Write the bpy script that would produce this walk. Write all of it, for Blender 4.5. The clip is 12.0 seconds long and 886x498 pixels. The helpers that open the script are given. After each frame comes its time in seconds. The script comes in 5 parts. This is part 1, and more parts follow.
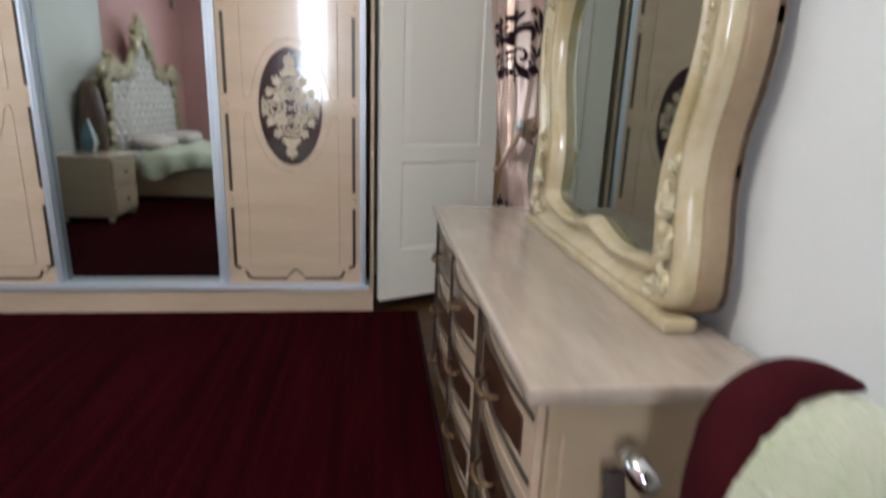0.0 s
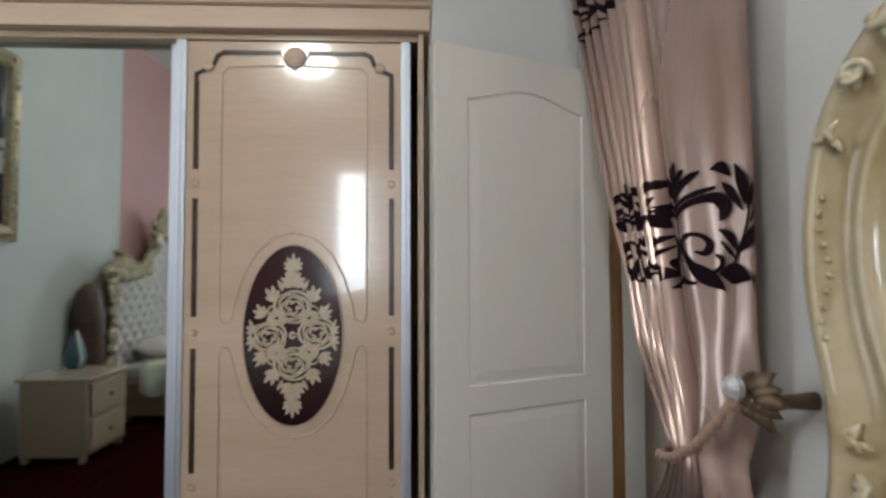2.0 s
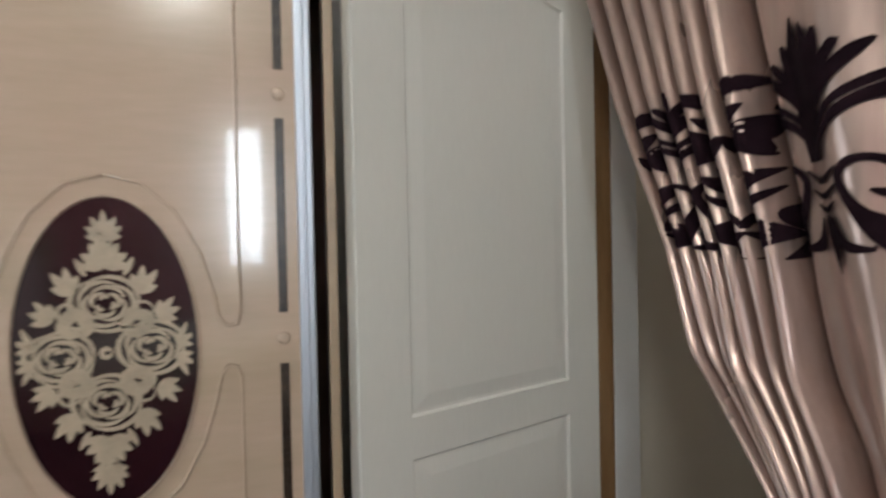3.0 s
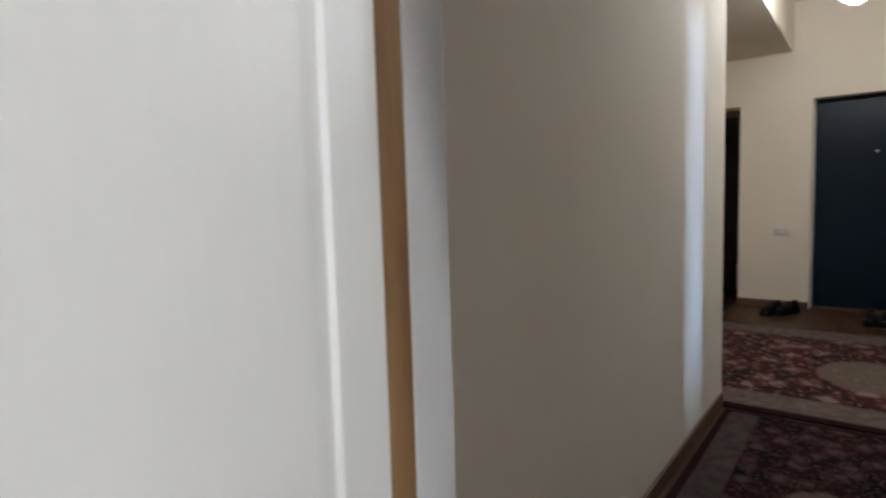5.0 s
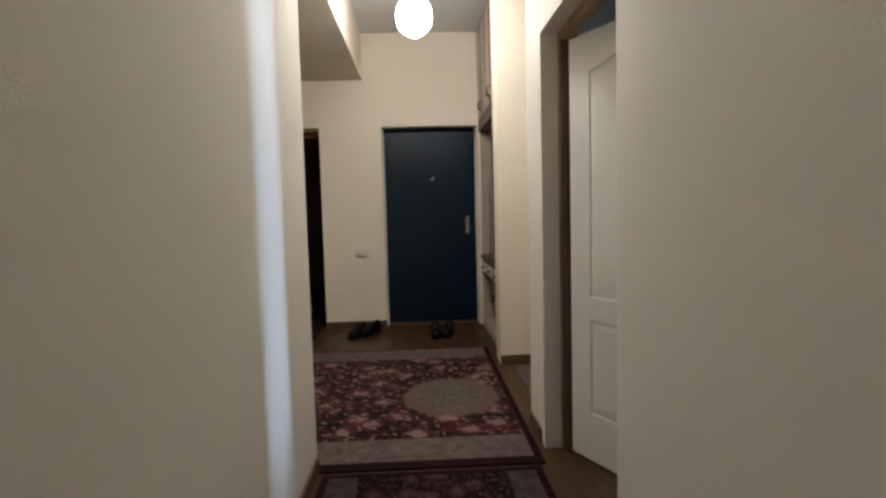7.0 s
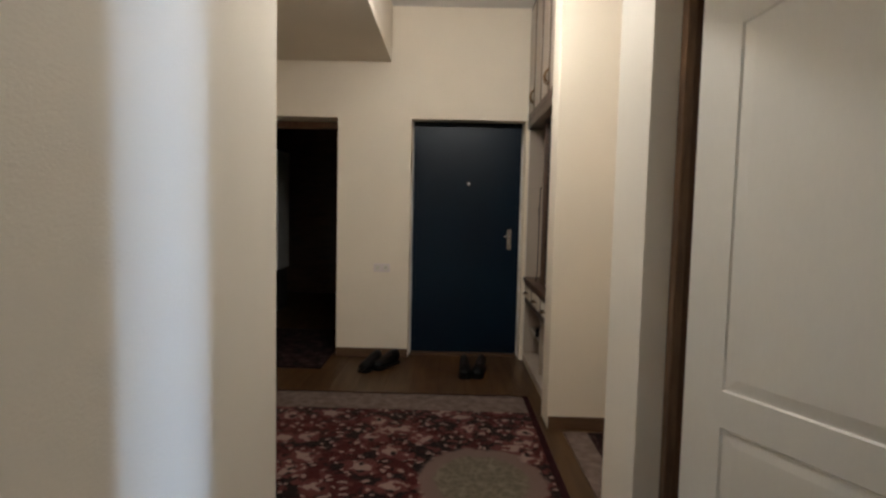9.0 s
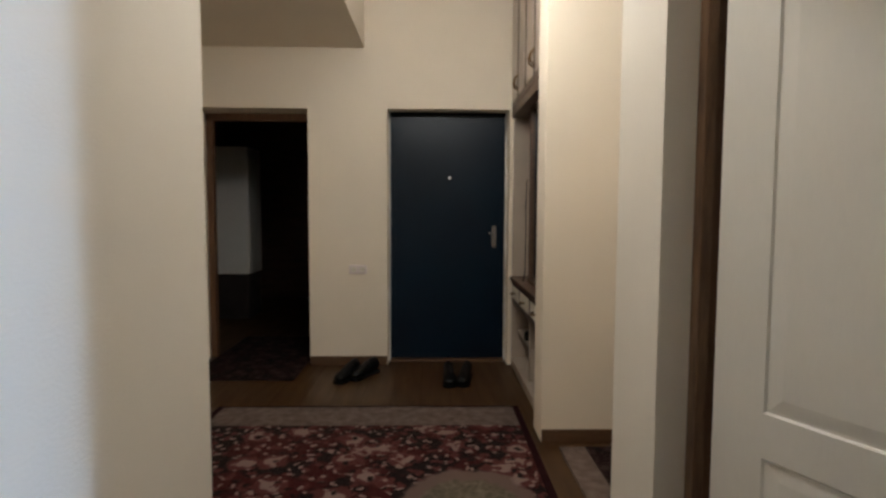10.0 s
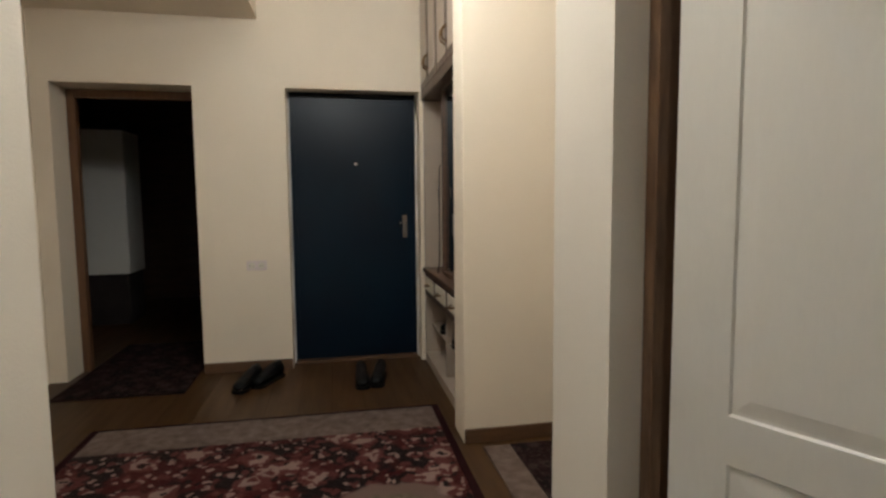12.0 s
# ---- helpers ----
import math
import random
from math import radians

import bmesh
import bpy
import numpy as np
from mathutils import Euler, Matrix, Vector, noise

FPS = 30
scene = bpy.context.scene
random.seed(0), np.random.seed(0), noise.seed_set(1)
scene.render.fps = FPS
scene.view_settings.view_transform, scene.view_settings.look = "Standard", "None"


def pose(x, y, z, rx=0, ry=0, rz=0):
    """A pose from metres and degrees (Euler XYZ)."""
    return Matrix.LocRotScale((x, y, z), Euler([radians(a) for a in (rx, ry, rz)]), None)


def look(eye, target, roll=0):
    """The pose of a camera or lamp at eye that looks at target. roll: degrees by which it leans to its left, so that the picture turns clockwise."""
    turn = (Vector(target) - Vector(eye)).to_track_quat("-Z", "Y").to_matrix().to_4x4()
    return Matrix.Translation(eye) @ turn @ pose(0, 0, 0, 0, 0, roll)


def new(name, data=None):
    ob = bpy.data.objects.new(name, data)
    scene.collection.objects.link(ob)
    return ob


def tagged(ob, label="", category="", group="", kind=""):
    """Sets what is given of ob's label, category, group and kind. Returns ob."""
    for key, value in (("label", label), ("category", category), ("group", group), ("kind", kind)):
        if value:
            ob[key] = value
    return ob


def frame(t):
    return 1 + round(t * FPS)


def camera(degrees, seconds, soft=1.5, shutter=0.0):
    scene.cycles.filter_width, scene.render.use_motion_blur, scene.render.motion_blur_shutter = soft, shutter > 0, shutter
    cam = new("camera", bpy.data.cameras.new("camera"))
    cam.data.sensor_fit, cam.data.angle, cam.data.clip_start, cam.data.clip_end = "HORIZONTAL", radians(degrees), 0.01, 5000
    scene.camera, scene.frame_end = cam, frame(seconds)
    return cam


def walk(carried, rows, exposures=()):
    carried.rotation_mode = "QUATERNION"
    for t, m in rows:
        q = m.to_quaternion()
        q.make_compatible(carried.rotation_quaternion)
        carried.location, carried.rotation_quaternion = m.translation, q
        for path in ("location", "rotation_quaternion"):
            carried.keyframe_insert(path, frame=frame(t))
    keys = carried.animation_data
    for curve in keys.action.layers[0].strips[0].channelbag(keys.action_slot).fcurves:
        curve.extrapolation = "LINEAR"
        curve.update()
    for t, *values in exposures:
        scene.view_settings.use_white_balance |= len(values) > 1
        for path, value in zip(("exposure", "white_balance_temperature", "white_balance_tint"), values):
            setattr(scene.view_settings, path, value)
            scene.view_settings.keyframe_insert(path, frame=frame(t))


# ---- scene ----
cam = camera(77.1, 12.0, soft=2.6, shutter=0.4)
PATH = [
    (0, pose(0.578, 0.328, 1.102, 74.97, -2.13, -6.54)),
    (0.5, pose(0.562, 0.551, 1.165, 85.64, -1.64, -6.15)),
    (1, pose(0.555, 0.804, 1.194, 90.51, -1.40, -2.81)),
    (1.5, pose(0.551, 1.117, 1.221, 92.20, -0.92, -1.13)),
    (2, pose(0.547, 1.426, 1.227, 92.40, 0.22, -2.58)),
    (2.5, pose(0.505, 1.729, 1.244, 90.86, 0.95, -7.75)),
    (2.7, pose(0.518, 1.867, 1.233, 89.96, 1.00, -9.05)),
    (4.5, pose(0.669, 2.842, 1.202, 85.54, 1.73, -43.29)),
    (5, pose(0.822, 2.999, 1.167, 85.17, 1.68, -52.45)),
    (5.5, pose(1.031, 3.134, 1.132, 84.46, 1.02, -63.30)),
    (6, pose(1.198, 3.141, 1.190, 83.34, 0.15, -76.67)),
    (6.5, pose(1.418, 3.097, 1.181, 84.32, 0.57, -89.00)),
    (7, pose(1.584, 3.133, 1.209, 85.89, 1.48, -92.68)),
    (7.5, pose(1.806, 3.138, 1.216, 86.65, 0.45, -91.25)),
    (9.5, pose(2.710, 3.125, 1.287, 86.01, -1.37, -89.26)),
    (10, pose(2.849, 3.112, 1.248, 86.12, -0.24, -91.10)),
    (10.5, pose(3.000, 3.166, 1.250, 84.61, 0.22, -97.29)),
    (11, pose(3.059, 3.193, 1.221, 83.44, 0.19, -101.11)),
    (11.5, pose(3.097, 3.154, 1.223, 84.00, 0.24, -101.58)),
    (12, pose(3.097, 3.144, 1.239, 85.01, 0.50, -101.06)),
]
walk(cam, PATH, [(0, -0.6, 6250, 8), (1.0, -0.9, 6200, 7), (2.7, -1.0, 6400, 6), (4.3, 0.06, 5800, 8), (5.5, 0.12, 5950, 8), (6.0, 0.36, 6200, 8), (6.5, 0.27, 6200, 7), (7.5, 0.26, 6150, 7), (9.5, 0.08, 6400, 8), (12, 0.32, 6300, 6)])

# ---- world and lights ----
world = bpy.data.worlds.new("world")
scene.world = world
world.use_nodes = True
sky = world.node_tree.nodes.new("ShaderNodeTexSky")
sky.sky_type, sky.sun_disc = "NISHITA", False
sky.sun_elevation, sky.sun_rotation = radians(35), radians(120)
world.node_tree.links.new(sky.outputs[0], world.node_tree.nodes["Background"].inputs[0])
world.node_tree.nodes["Background"].inputs[1].default_value = 0.1


def area_lamp(name, place, target, width, height, watts, color, spread=180):
    data = bpy.data.lights.new(name, "AREA")
    data.shape, data.size, data.size_y = "RECTANGLE", width, height
    data.energy, data.color, data.spread = watts, color, radians(spread)
    ob = new(name, data)
    ob.matrix_basis = look(place, target)
    return ob


area_lamp("bedroom_window_lamp", (-0.33, -2.72, 1.78), (-0.33, 1, 1.78), 0.44, 1.62, 125, (0.84, 0.93, 1.0))
# added fill from the west, no known source on that side
area_lamp("west_fill_lamp", (-2.25, 2.60, 1.65), (1.2, 2.4, 1.5), 0.82, 1.35, 28, (0.84, 0.92, 1.0))
area_lamp("side_window_lamp", (3.20, -0.06, 1.35), (3.535, 3.635, 1.35), 0.08, 2.1, 1.1, (0.48, 0.67, 1.0), 10)
HALL_LAMP = 50.0
PORCH_LAMP = 62.0
BED_LAMP = 100.0

# ---- materials ----


def node_mat(name, color, rough=0.6, metal=0.0, vary=0.12, scale=3.0, fine=60.0, bump=0.1, coat=0.0, color2=None, stretch=(1, 1, 1), sheen=0.0, depth=0.002, spec=0.5):
    """A surface with broad and fine variation of its colour and relief."""
    m = bpy.data.materials.new(name)
    m.use_nodes = True
    nt = m.node_tree
    b = nt.nodes["Principled BSDF"]
    tc = nt.nodes.new("ShaderNodeTexCoord")
    mp = nt.nodes.new("ShaderNodeMapping")
    mp.inputs["Scale"].default_value = stretch
    nt.links.new(tc.outputs["Object"], mp.inputs[0])
    n1 = nt.nodes.new("ShaderNodeTexNoise")
    n1.inputs["Scale"].default_value, n1.inputs["Detail"].default_value = scale, 5
    n2 = nt.nodes.new("ShaderNodeTexNoise")
    n2.inputs["Scale"].default_value, n2.inputs["Detail"].default_value = fine, 4
    for n in (n1, n2):
        nt.links.new(mp.outputs[0], n.inputs["Vector"])
    mix = nt.nodes.new("ShaderNodeMix")
    mix.data_type = "RGBA"
    c2 = color2 or tuple(c * (1 - vary) for c in color)
    mix.inputs[6].default_value, mix.inputs[7].default_value = (*color, 1), (*c2, 1)
    ramp = nt.nodes.new("ShaderNodeMapRange")
    ramp.inputs[1].default_value, ramp.inputs[2].default_value = 0.35, 0.65
    add = nt.nodes.new("ShaderNodeMath")
    add.operation = "MULTIPLY_ADD"
    add.inputs[1].default_value = 0.3
    nt.links.new(n2.outputs[0], add.inputs[0])
    sub = nt.nodes.new("ShaderNodeMath")
    sub.operation = "MULTIPLY"
    sub.inputs[1].default_value = 0.7
    nt.links.new(n1.outputs[0], sub.inputs[0])
    nt.links.new(sub.outputs[0], add.inputs[2])
    nt.links.new(add.outputs[0], ramp.inputs[0])
    nt.links.new(ramp.outputs[0], mix.inputs[0])
    nt.links.new(mix.outputs[2], b.inputs["Base Color"])
    rr = nt.nodes.new("ShaderNodeMapRange")
    rr.inputs[3].default_value, rr.inputs[4].default_value = rough * 0.85, min(1, rough * 1.2)
    nt.links.new(n1.outputs[0], rr.inputs[0])
    nt.links.new(rr.outputs[0], b.inputs["Roughness"])
    bp = nt.nodes.new("ShaderNodeBump")
    bp.inputs["Strength"].default_value, bp.inputs["Distance"].default_value = bump, depth
    nt.links.new(n2.outputs[0], bp.inputs["Height"])
    nt.links.new(bp.outputs[0], b.inputs["Normal"])
    b.inputs["Metallic"].default_value = metal
    b.inputs["Coat Weight"].default_value = coat
    b.inputs["Coat Roughness"].default_value = 0.06
    b.inputs["Sheen Weight"].default_value = sheen
    b.inputs["Specular IOR Level"].default_value = spec
    return m


def glow_mat(name, color, strength):
    m = bpy.data.materials.new(name)
    m.use_nodes = True
    b = m.node_tree.nodes["Principled BSDF"]
    b.inputs["Base Color"].default_value = (*color, 1)
    b.inputs["Emission Color"].default_value = (*color, 1)
    b.inputs["Emission Strength"].default_value = strength
    return m


def rug_mat(name, ground, dark, pale, pink, scale, medallion=None, sheen=0.0):
    """Oriental pile: flower shapes of several sizes on a dark ground, with an oval medallion if given (x, y, rx, ry)."""
    m = bpy.data.materials.new(name)
    m.use_nodes = True
    nt = m.node_tree
    b = nt.nodes["Principled BSDF"]
    b.inputs["Roughness"].default_value = 0.95
    b.inputs["Specular IOR Level"].default_value = 0.1
    b.inputs["Sheen Weight"].default_value, b.inputs["Sheen Roughness"].default_value = sheen, 0.35
    b.inputs["Sheen Tint"].default_value = (1.0, 0.72, 0.62, 1)
    tc = nt.nodes.new("ShaderNodeTexCoord")
    wob = nt.nodes.new("ShaderNodeTexNoise")
    wob.inputs["Scale"].default_value = 16
    nt.links.new(tc.outputs["Object"], wob.inputs["Vector"])
    off = nt.nodes.new("ShaderNodeVectorMath")
    off.operation = "MULTIPLY_ADD"
    off.inputs[1].default_value = (0.09, 0.09, 0)
    nt.links.new(wob.outputs["Color"], off.inputs[0])
    nt.links.new(tc.outputs["Object"], off.inputs[2])

    def layer(sc, lo, hi, color, below):
        v = nt.nodes.new("ShaderNodeTexVoronoi")
        v.voronoi_dimensions = "2D"
        v.inputs["Scale"].default_value = sc
        nt.links.new(off.outputs[0], v.inputs["Vector"])
        r = nt.nodes.new("ShaderNodeMapRange")
        r.inputs[1].default_value, r.inputs[2].default_value = lo, hi
        r.inputs[3].default_value, r.inputs[4].default_value = 1, 0
        nt.links.new(v.outputs["Distance"], r.inputs[0])
        mx = nt.nodes.new("ShaderNodeMix")
        mx.data_type = "RGBA"
        nt.links.new(r.outputs[0], mx.inputs[0])
        nt.links.new(below, mx.inputs[6])
        mx.inputs[7].default_value = (*color, 1)
        return mx.outputs[2]

    base = nt.nodes.new("ShaderNodeMix")
    base.data_type = "RGBA"
    n = nt.nodes.new("ShaderNodeTexNoise")
    n.inputs["Scale"].default_value = 5
    nt.links.new(tc.outputs["Object"], n.inputs["Vector"])
    r0 = nt.nodes.new("ShaderNodeMapRange")
    r0.inputs[1].default_value, r0.inputs[2].default_value = 0.46, 0.54
    nt.links.new(n.outputs[0], r0.inputs[0])
    nt.links.new(r0.outputs[0], base.inputs[0])
    base.inputs[6].default_value, base.inputs[7].default_value = (*ground, 1), (*dark, 1)
    out = layer(scale * 0.8, 0.30, 0.34, pink, base.outputs[2])
    out = layer(scale * 0.8, 0.16, 0.20, pale, out)
    out = layer(scale * 2.3, 0.22, 0.28, pink, out)
    out = layer(scale * 2.9, 0.15, 0.2, pale, out)
    out = layer(scale * 1.7, 0.1, 0.16, dark, out)
    if medallion:
        cx, cy, rx, ry = medallion
        sep = nt.nodes.new("ShaderNodeSeparateXYZ")
        nt.links.new(off.outputs[0], sep.inputs[0])
        terms = []
        for k, c, rad in ((0, cx + 0.045, rx), (1, cy + 0.045, ry)):
            a = nt.nodes.new("ShaderNodeMath")
            a.operation = "SUBTRACT"
            a.inputs[1].default_value = c
            nt.links.new(sep.outputs[k], a.inputs[0])
            d = nt.nodes.new("ShaderNodeMath")
            d.operation = "DIVIDE"
            d.inputs[1].default_value = rad
            nt.links.new(a.outputs[0], d.inputs[0])
            p = nt.nodes.new("ShaderNodeMath")
            p.operation = "MULTIPLY"
            nt.links.new(d.outputs[0], p.inputs[0])
            nt.links.new(d.outputs[0], p.inputs[1])
            terms.append(p)
        s = nt.nodes.new("ShaderNodeMath")
        nt.links.new(terms[0].outputs[0], s.inputs[0])
        nt.links.new(terms[1].outputs[0], s.inputs[1])
        r = nt.nodes.new("ShaderNodeMapRange")
        r.inputs[1].default_value, r.inputs[2].default_value = 0.9, 1.05
        r.inputs[3].default_value, r.inputs[4].default_value = 1, 0
        nt.links.new(s.outputs[0], r.inputs[0])
        fill = nt.nodes.new("ShaderNodeMix")
        fill.data_type = "RGBA"
        v = nt.nodes.new("ShaderNodeTexVoronoi")
        v.voronoi_dimensions = "2D"
        v.inputs["Scale"].default_value = scale * 6
        nt.links.new(off.outputs[0], v.inputs["Vector"])
        nt.links.new(v.outputs["Distance"], fill.inputs[0])
        fill.inputs[6].default_value, fill.inputs[7].default_value = (0.065, 0.055, 0.038, 1), (0.15, 0.12, 0.085, 1)
        ring = nt.nodes.new("ShaderNodeMapRange")
        ring.inputs[1].default_value, ring.inputs[2].default_value = 0.48, 0.56
        nt.links.new(s.outputs[0], ring.inputs[0])
        rim = nt.nodes.new("ShaderNodeMix")
        rim.data_type = "RGBA"
        nt.links.new(ring.outputs[0], rim.inputs[0])
        nt.links.new(fill.outputs[2], rim.inputs[6])
        rim.inputs[7].default_value = (0.115, 0.075, 0.062, 1)
        mx = nt.nodes.new("ShaderNodeMix")
        mx.data_type = "RGBA"
        nt.links.new(r.outputs[0], mx.inputs[0])
        nt.links.new(out, mx.inputs[6])
        nt.links.new(rim.outputs[2], mx.inputs[7])
        out = mx.outputs[2]
    nt.links.new(out, b.inputs["Base Color"])
    pile = nt.nodes.new("ShaderNodeTexNoise")
    pile.inputs["Scale"].default_value = 220
    nt.links.new(tc.outputs["Object"], pile.inputs["Vector"])
    bp = nt.nodes.new("ShaderNodeBump")
    bp.inputs["Strength"].default_value, bp.inputs["Distance"].default_value = 0.6, 0.004
    nt.links.new(pile.outputs[0], bp.inputs["Height"])
    nt.links.new(bp.outputs[0], b.inputs["Normal"])
    return m


def stripe_mat(name, c1, c2, scale, rough=0.95, along=1):
    """Woven floor covering with soft uneven ribs."""
    m = bpy.data.materials.new(name)
    m.use_nodes = True
    nt = m.node_tree
    b = nt.nodes["Principled BSDF"]
    b.inputs["Roughness"].default_value = rough
    b.inputs["Specular IOR Level"].default_value = 0.15
    tc = nt.nodes.new("ShaderNodeTexCoord")
    mp = nt.nodes.new("ShaderNodeMapping")
    mp.inputs["Scale"].default_value = (scale, scale * 0.05, 1) if along else (scale * 0.05, scale, 1)
    nt.links.new(tc.outputs["Object"], mp.inputs[0])
    n = nt.nodes.new("ShaderNodeTexNoise")
    n.inputs["Scale"].default_value, n.inputs["Detail"].default_value = 1, 3
    nt.links.new(mp.outputs[0], n.inputs["Vector"])
    n2 = nt.nodes.new("ShaderNodeTexNoise")
    n2.inputs["Scale"].default_value = 90
    nt.links.new(tc.outputs["Object"], n2.inputs["Vector"])
    sm = nt.nodes.new("ShaderNodeMath")
    nt.links.new(n.outputs[0], sm.inputs[0])
    nt.links.new(n2.outputs[0], sm.inputs[1])
    r = nt.nodes.new("ShaderNodeMapRange")
    r.inputs[1].default_value, r.inputs[2].default_value = 0.75, 1.25
    nt.links.new(sm.outputs[0], r.inputs[0])
    mx = nt.nodes.new("ShaderNodeMix")
    mx.data_type = "RGBA"
    mx.inputs[6].default_value, mx.inputs[7].default_value = (*c1, 1), (*c2, 1)
    nt.links.new(r.outputs[0], mx.inputs[0])
    nt.links.new(mx.outputs[2], b.inputs["Base Color"])
    bp = nt.nodes.new("ShaderNodeBump")
    bp.inputs["Strength"].default_value, bp.inputs["Distance"].default_value = 0.5, 0.004
    nt.links.new(sm.outputs[0], bp.inputs["Height"])
    nt.links.new(bp.outputs[0], b.inputs["Normal"])
    return m


M_WALL = node_mat("wall_paper", (0.77, 0.77, 0.77), 0.75, vary=0.06, scale=2, fine=160, bump=0.35)
M_CORR = node_mat("corridor_paper", (0.80, 0.735, 0.635), 0.8, vary=0.05, scale=1.5, fine=170, bump=0.4)
M_HALL = node_mat("hall_paper", (0.80, 0.70, 0.565), 0.8, vary=0.05, scale=2, fine=150, bump=0.35)
M_PINK = node_mat("pink_paper", (0.72, 0.42, 0.42), 0.8, vary=0.06, scale=2, fine=150, bump=0.3)
M_CEIL = node_mat("ceiling_paint", (0.74, 0.71, 0.67), 0.85, vary=0.05, scale=1, fine=90, bump=0.2)
M_SKIRT = node_mat("skirting_wood", (0.12, 0.062, 0.030), 0.5, vary=0.3, scale=6, fine=40, stretch=(1, 1, 8), bump=0.15)
M_FLOOR = node_mat("laminate", (0.070, 0.033, 0.011), 0.4, color2=(0.036, 0.016, 0.005), scale=3, fine=30, stretch=(0.6, 6, 1), bump=0.08, spec=0.3)
M_SEAM = node_mat("floor_seam", (0.05, 0.03, 0.02), 0.8)
M_CREAM = node_mat("cream_lacquer", (0.65, 0.49, 0.375), 0.20, vary=0.1, color2=(0.55, 0.42, 0.30), scale=4, fine=30, stretch=(0.4, 1, 2.5), bump=0.02, coat=0.6)
M_FASCIA = node_mat("fascia_lacquer", (0.65, 0.49, 0.375), 0.55, vary=0.1, color2=(0.55, 0.42, 0.30), scale=4, fine=30, stretch=(0.4, 1, 2.5), bump=0.03)
M_CREAMD = node_mat("cream_lacquer_body", (0.50, 0.38, 0.26), 0.3, vary=0.12, scale=5, fine=30, stretch=(0.4, 1, 2.5), bump=0.03, coat=0.3)
M_INLAY = node_mat("dark_inlay", (0.018, 0.006, 0.009), 0.12, color2=(0.035, 0.01, 0.014), scale=8, bump=0.02, coat=0.5)
M_STRIPE = node_mat("chain_inlay", (0.018, 0.010, 0.007), 0.3, color2=(0.07, 0.045, 0.028), scale=10, fine=60, bump=0.1)
M_ROSE = node_mat("rose_inlay", (0.58, 0.47, 0.34), 0.3, vary=0.25, scale=30, fine=90, bump=0.05)
M_WOODI = node_mat("brown_inlay", (0.085, 0.040, 0.022), 0.3, color2=(0.045, 0.02, 0.012), scale=8, fine=50, bump=0.05, coat=0.4)
M_ALU = node_mat("aluminium", (0.66, 0.71, 0.79), 0.42, 0.7, vary=0.12, scale=2, fine=40, stretch=(60, 60, 0.6), bump=0.06)
M_MIRROR = node_mat("mirror_glass", (0.47, 0.52, 0.51), 0.03, 1.0, vary=0.02, scale=1, fine=3, bump=0.0)
M_OLDMIRROR = node_mat("old_mirror_glass", (0.30, 0.34, 0.31), 0.03, 1.0, vary=0.06, scale=2, fine=6, bump=0.0)
M_HOOK = node_mat("dark_gilt", (0.17, 0.11, 0.065), 0.4, 0.4, vary=0.4, scale=30, fine=90, bump=0.3)
M_GOLD = node_mat("gilt_cream", (0.52, 0.42, 0.24), 0.28, 0.15, color2=(0.66, 0.60, 0.44), scale=26, fine=80, bump=0.25, coat=0.5)
M_GOLDD = node_mat("gilt_carving", (0.30, 0.22, 0.11), 0.3, 0.3, color2=(0.55, 0.48, 0.32), scale=30, fine=90, bump=0.3, coat=0.4)
M_FRAME = node_mat("ivory_frame", (0.57, 0.48, 0.34), 0.2, 0.0, color2=(0.47, 0.37, 0.20), scale=9, fine=50, bump=0.12, coat=0.7)
M_EDGE = node_mat("tan_edge", (0.34, 0.245, 0.15), 0.4, color2=(0.26, 0.18, 0.11), scale=6, fine=50, bump=0.1)
M_DOOR = node_mat("door_paint", (0.87, 0.84, 0.77), 0.42, vary=0.05, scale=3, fine=110, stretch=(1, 1, 0.25), bump=0.15)
M_JAMB = node_mat("jamb_wood", (0.30, 0.17, 0.075), 0.45, color2=(0.21, 0.11, 0.045), scale=5, fine=40, stretch=(6, 6, 0.5), bump=0.12)
M_JAMBD = node_mat("dark_jamb_wood", (0.10, 0.045, 0.022), 0.5, color2=(0.17, 0.085, 0.04), scale=5, fine=40, stretch=(6, 6, 0.5), bump=0.12)
M_JAMBL = node_mat("worn_jamb_edge", (0.20, 0.11, 0.055), 0.5, color2=(0.09, 0.045, 0.022), scale=7, fine=40, stretch=(6, 6, 0.7), bump=0.2)
M_SATIN = node_mat("satin", (0.50, 0.365, 0.32), 0.27, 0.62, vary=0.1, color2=(0.39, 0.28, 0.24), scale=3, fine=120, stretch=(1, 1, 0.1), bump=0.04)
M_FLOCK = node_mat("velvet_flock", (0.016, 0.006, 0.010), 0.9, vary=0.4, scale=20, fine=200, bump=0.3, spec=0.1)
M_CORD = node_mat("tie_cord", (0.50, 0.34, 0.26), 0.4, 0.2, vary=0.2, scale=30, fine=120, bump=0.3)
M_MARBLE = node_mat("dresser_top", (0.52, 0.43, 0.37), 0.14, color2=(0.40, 0.32, 0.27), scale=5, fine=22, stretch=(2.4, 0.5, 1), bump=0.02, coat=0.4)
M_CARPET = stripe_mat("red_carpet", (0.008, 0.0005, 0.0012), (0.032, 0.0022, 0.004), 22)
M_CARPET.node_tree.nodes["Principled BSDF"].inputs["Specular IOR Level"].default_value = 0.02
M_RUG = rug_mat("hall_rug", (0.036, 0.004, 0.004), (0.004, 0.002, 0.002), (0.19, 0.13, 0.11), (0.070, 0.018, 0.016), 5, (-0.12, -0.35, 0.36, 0.31), 0.10)
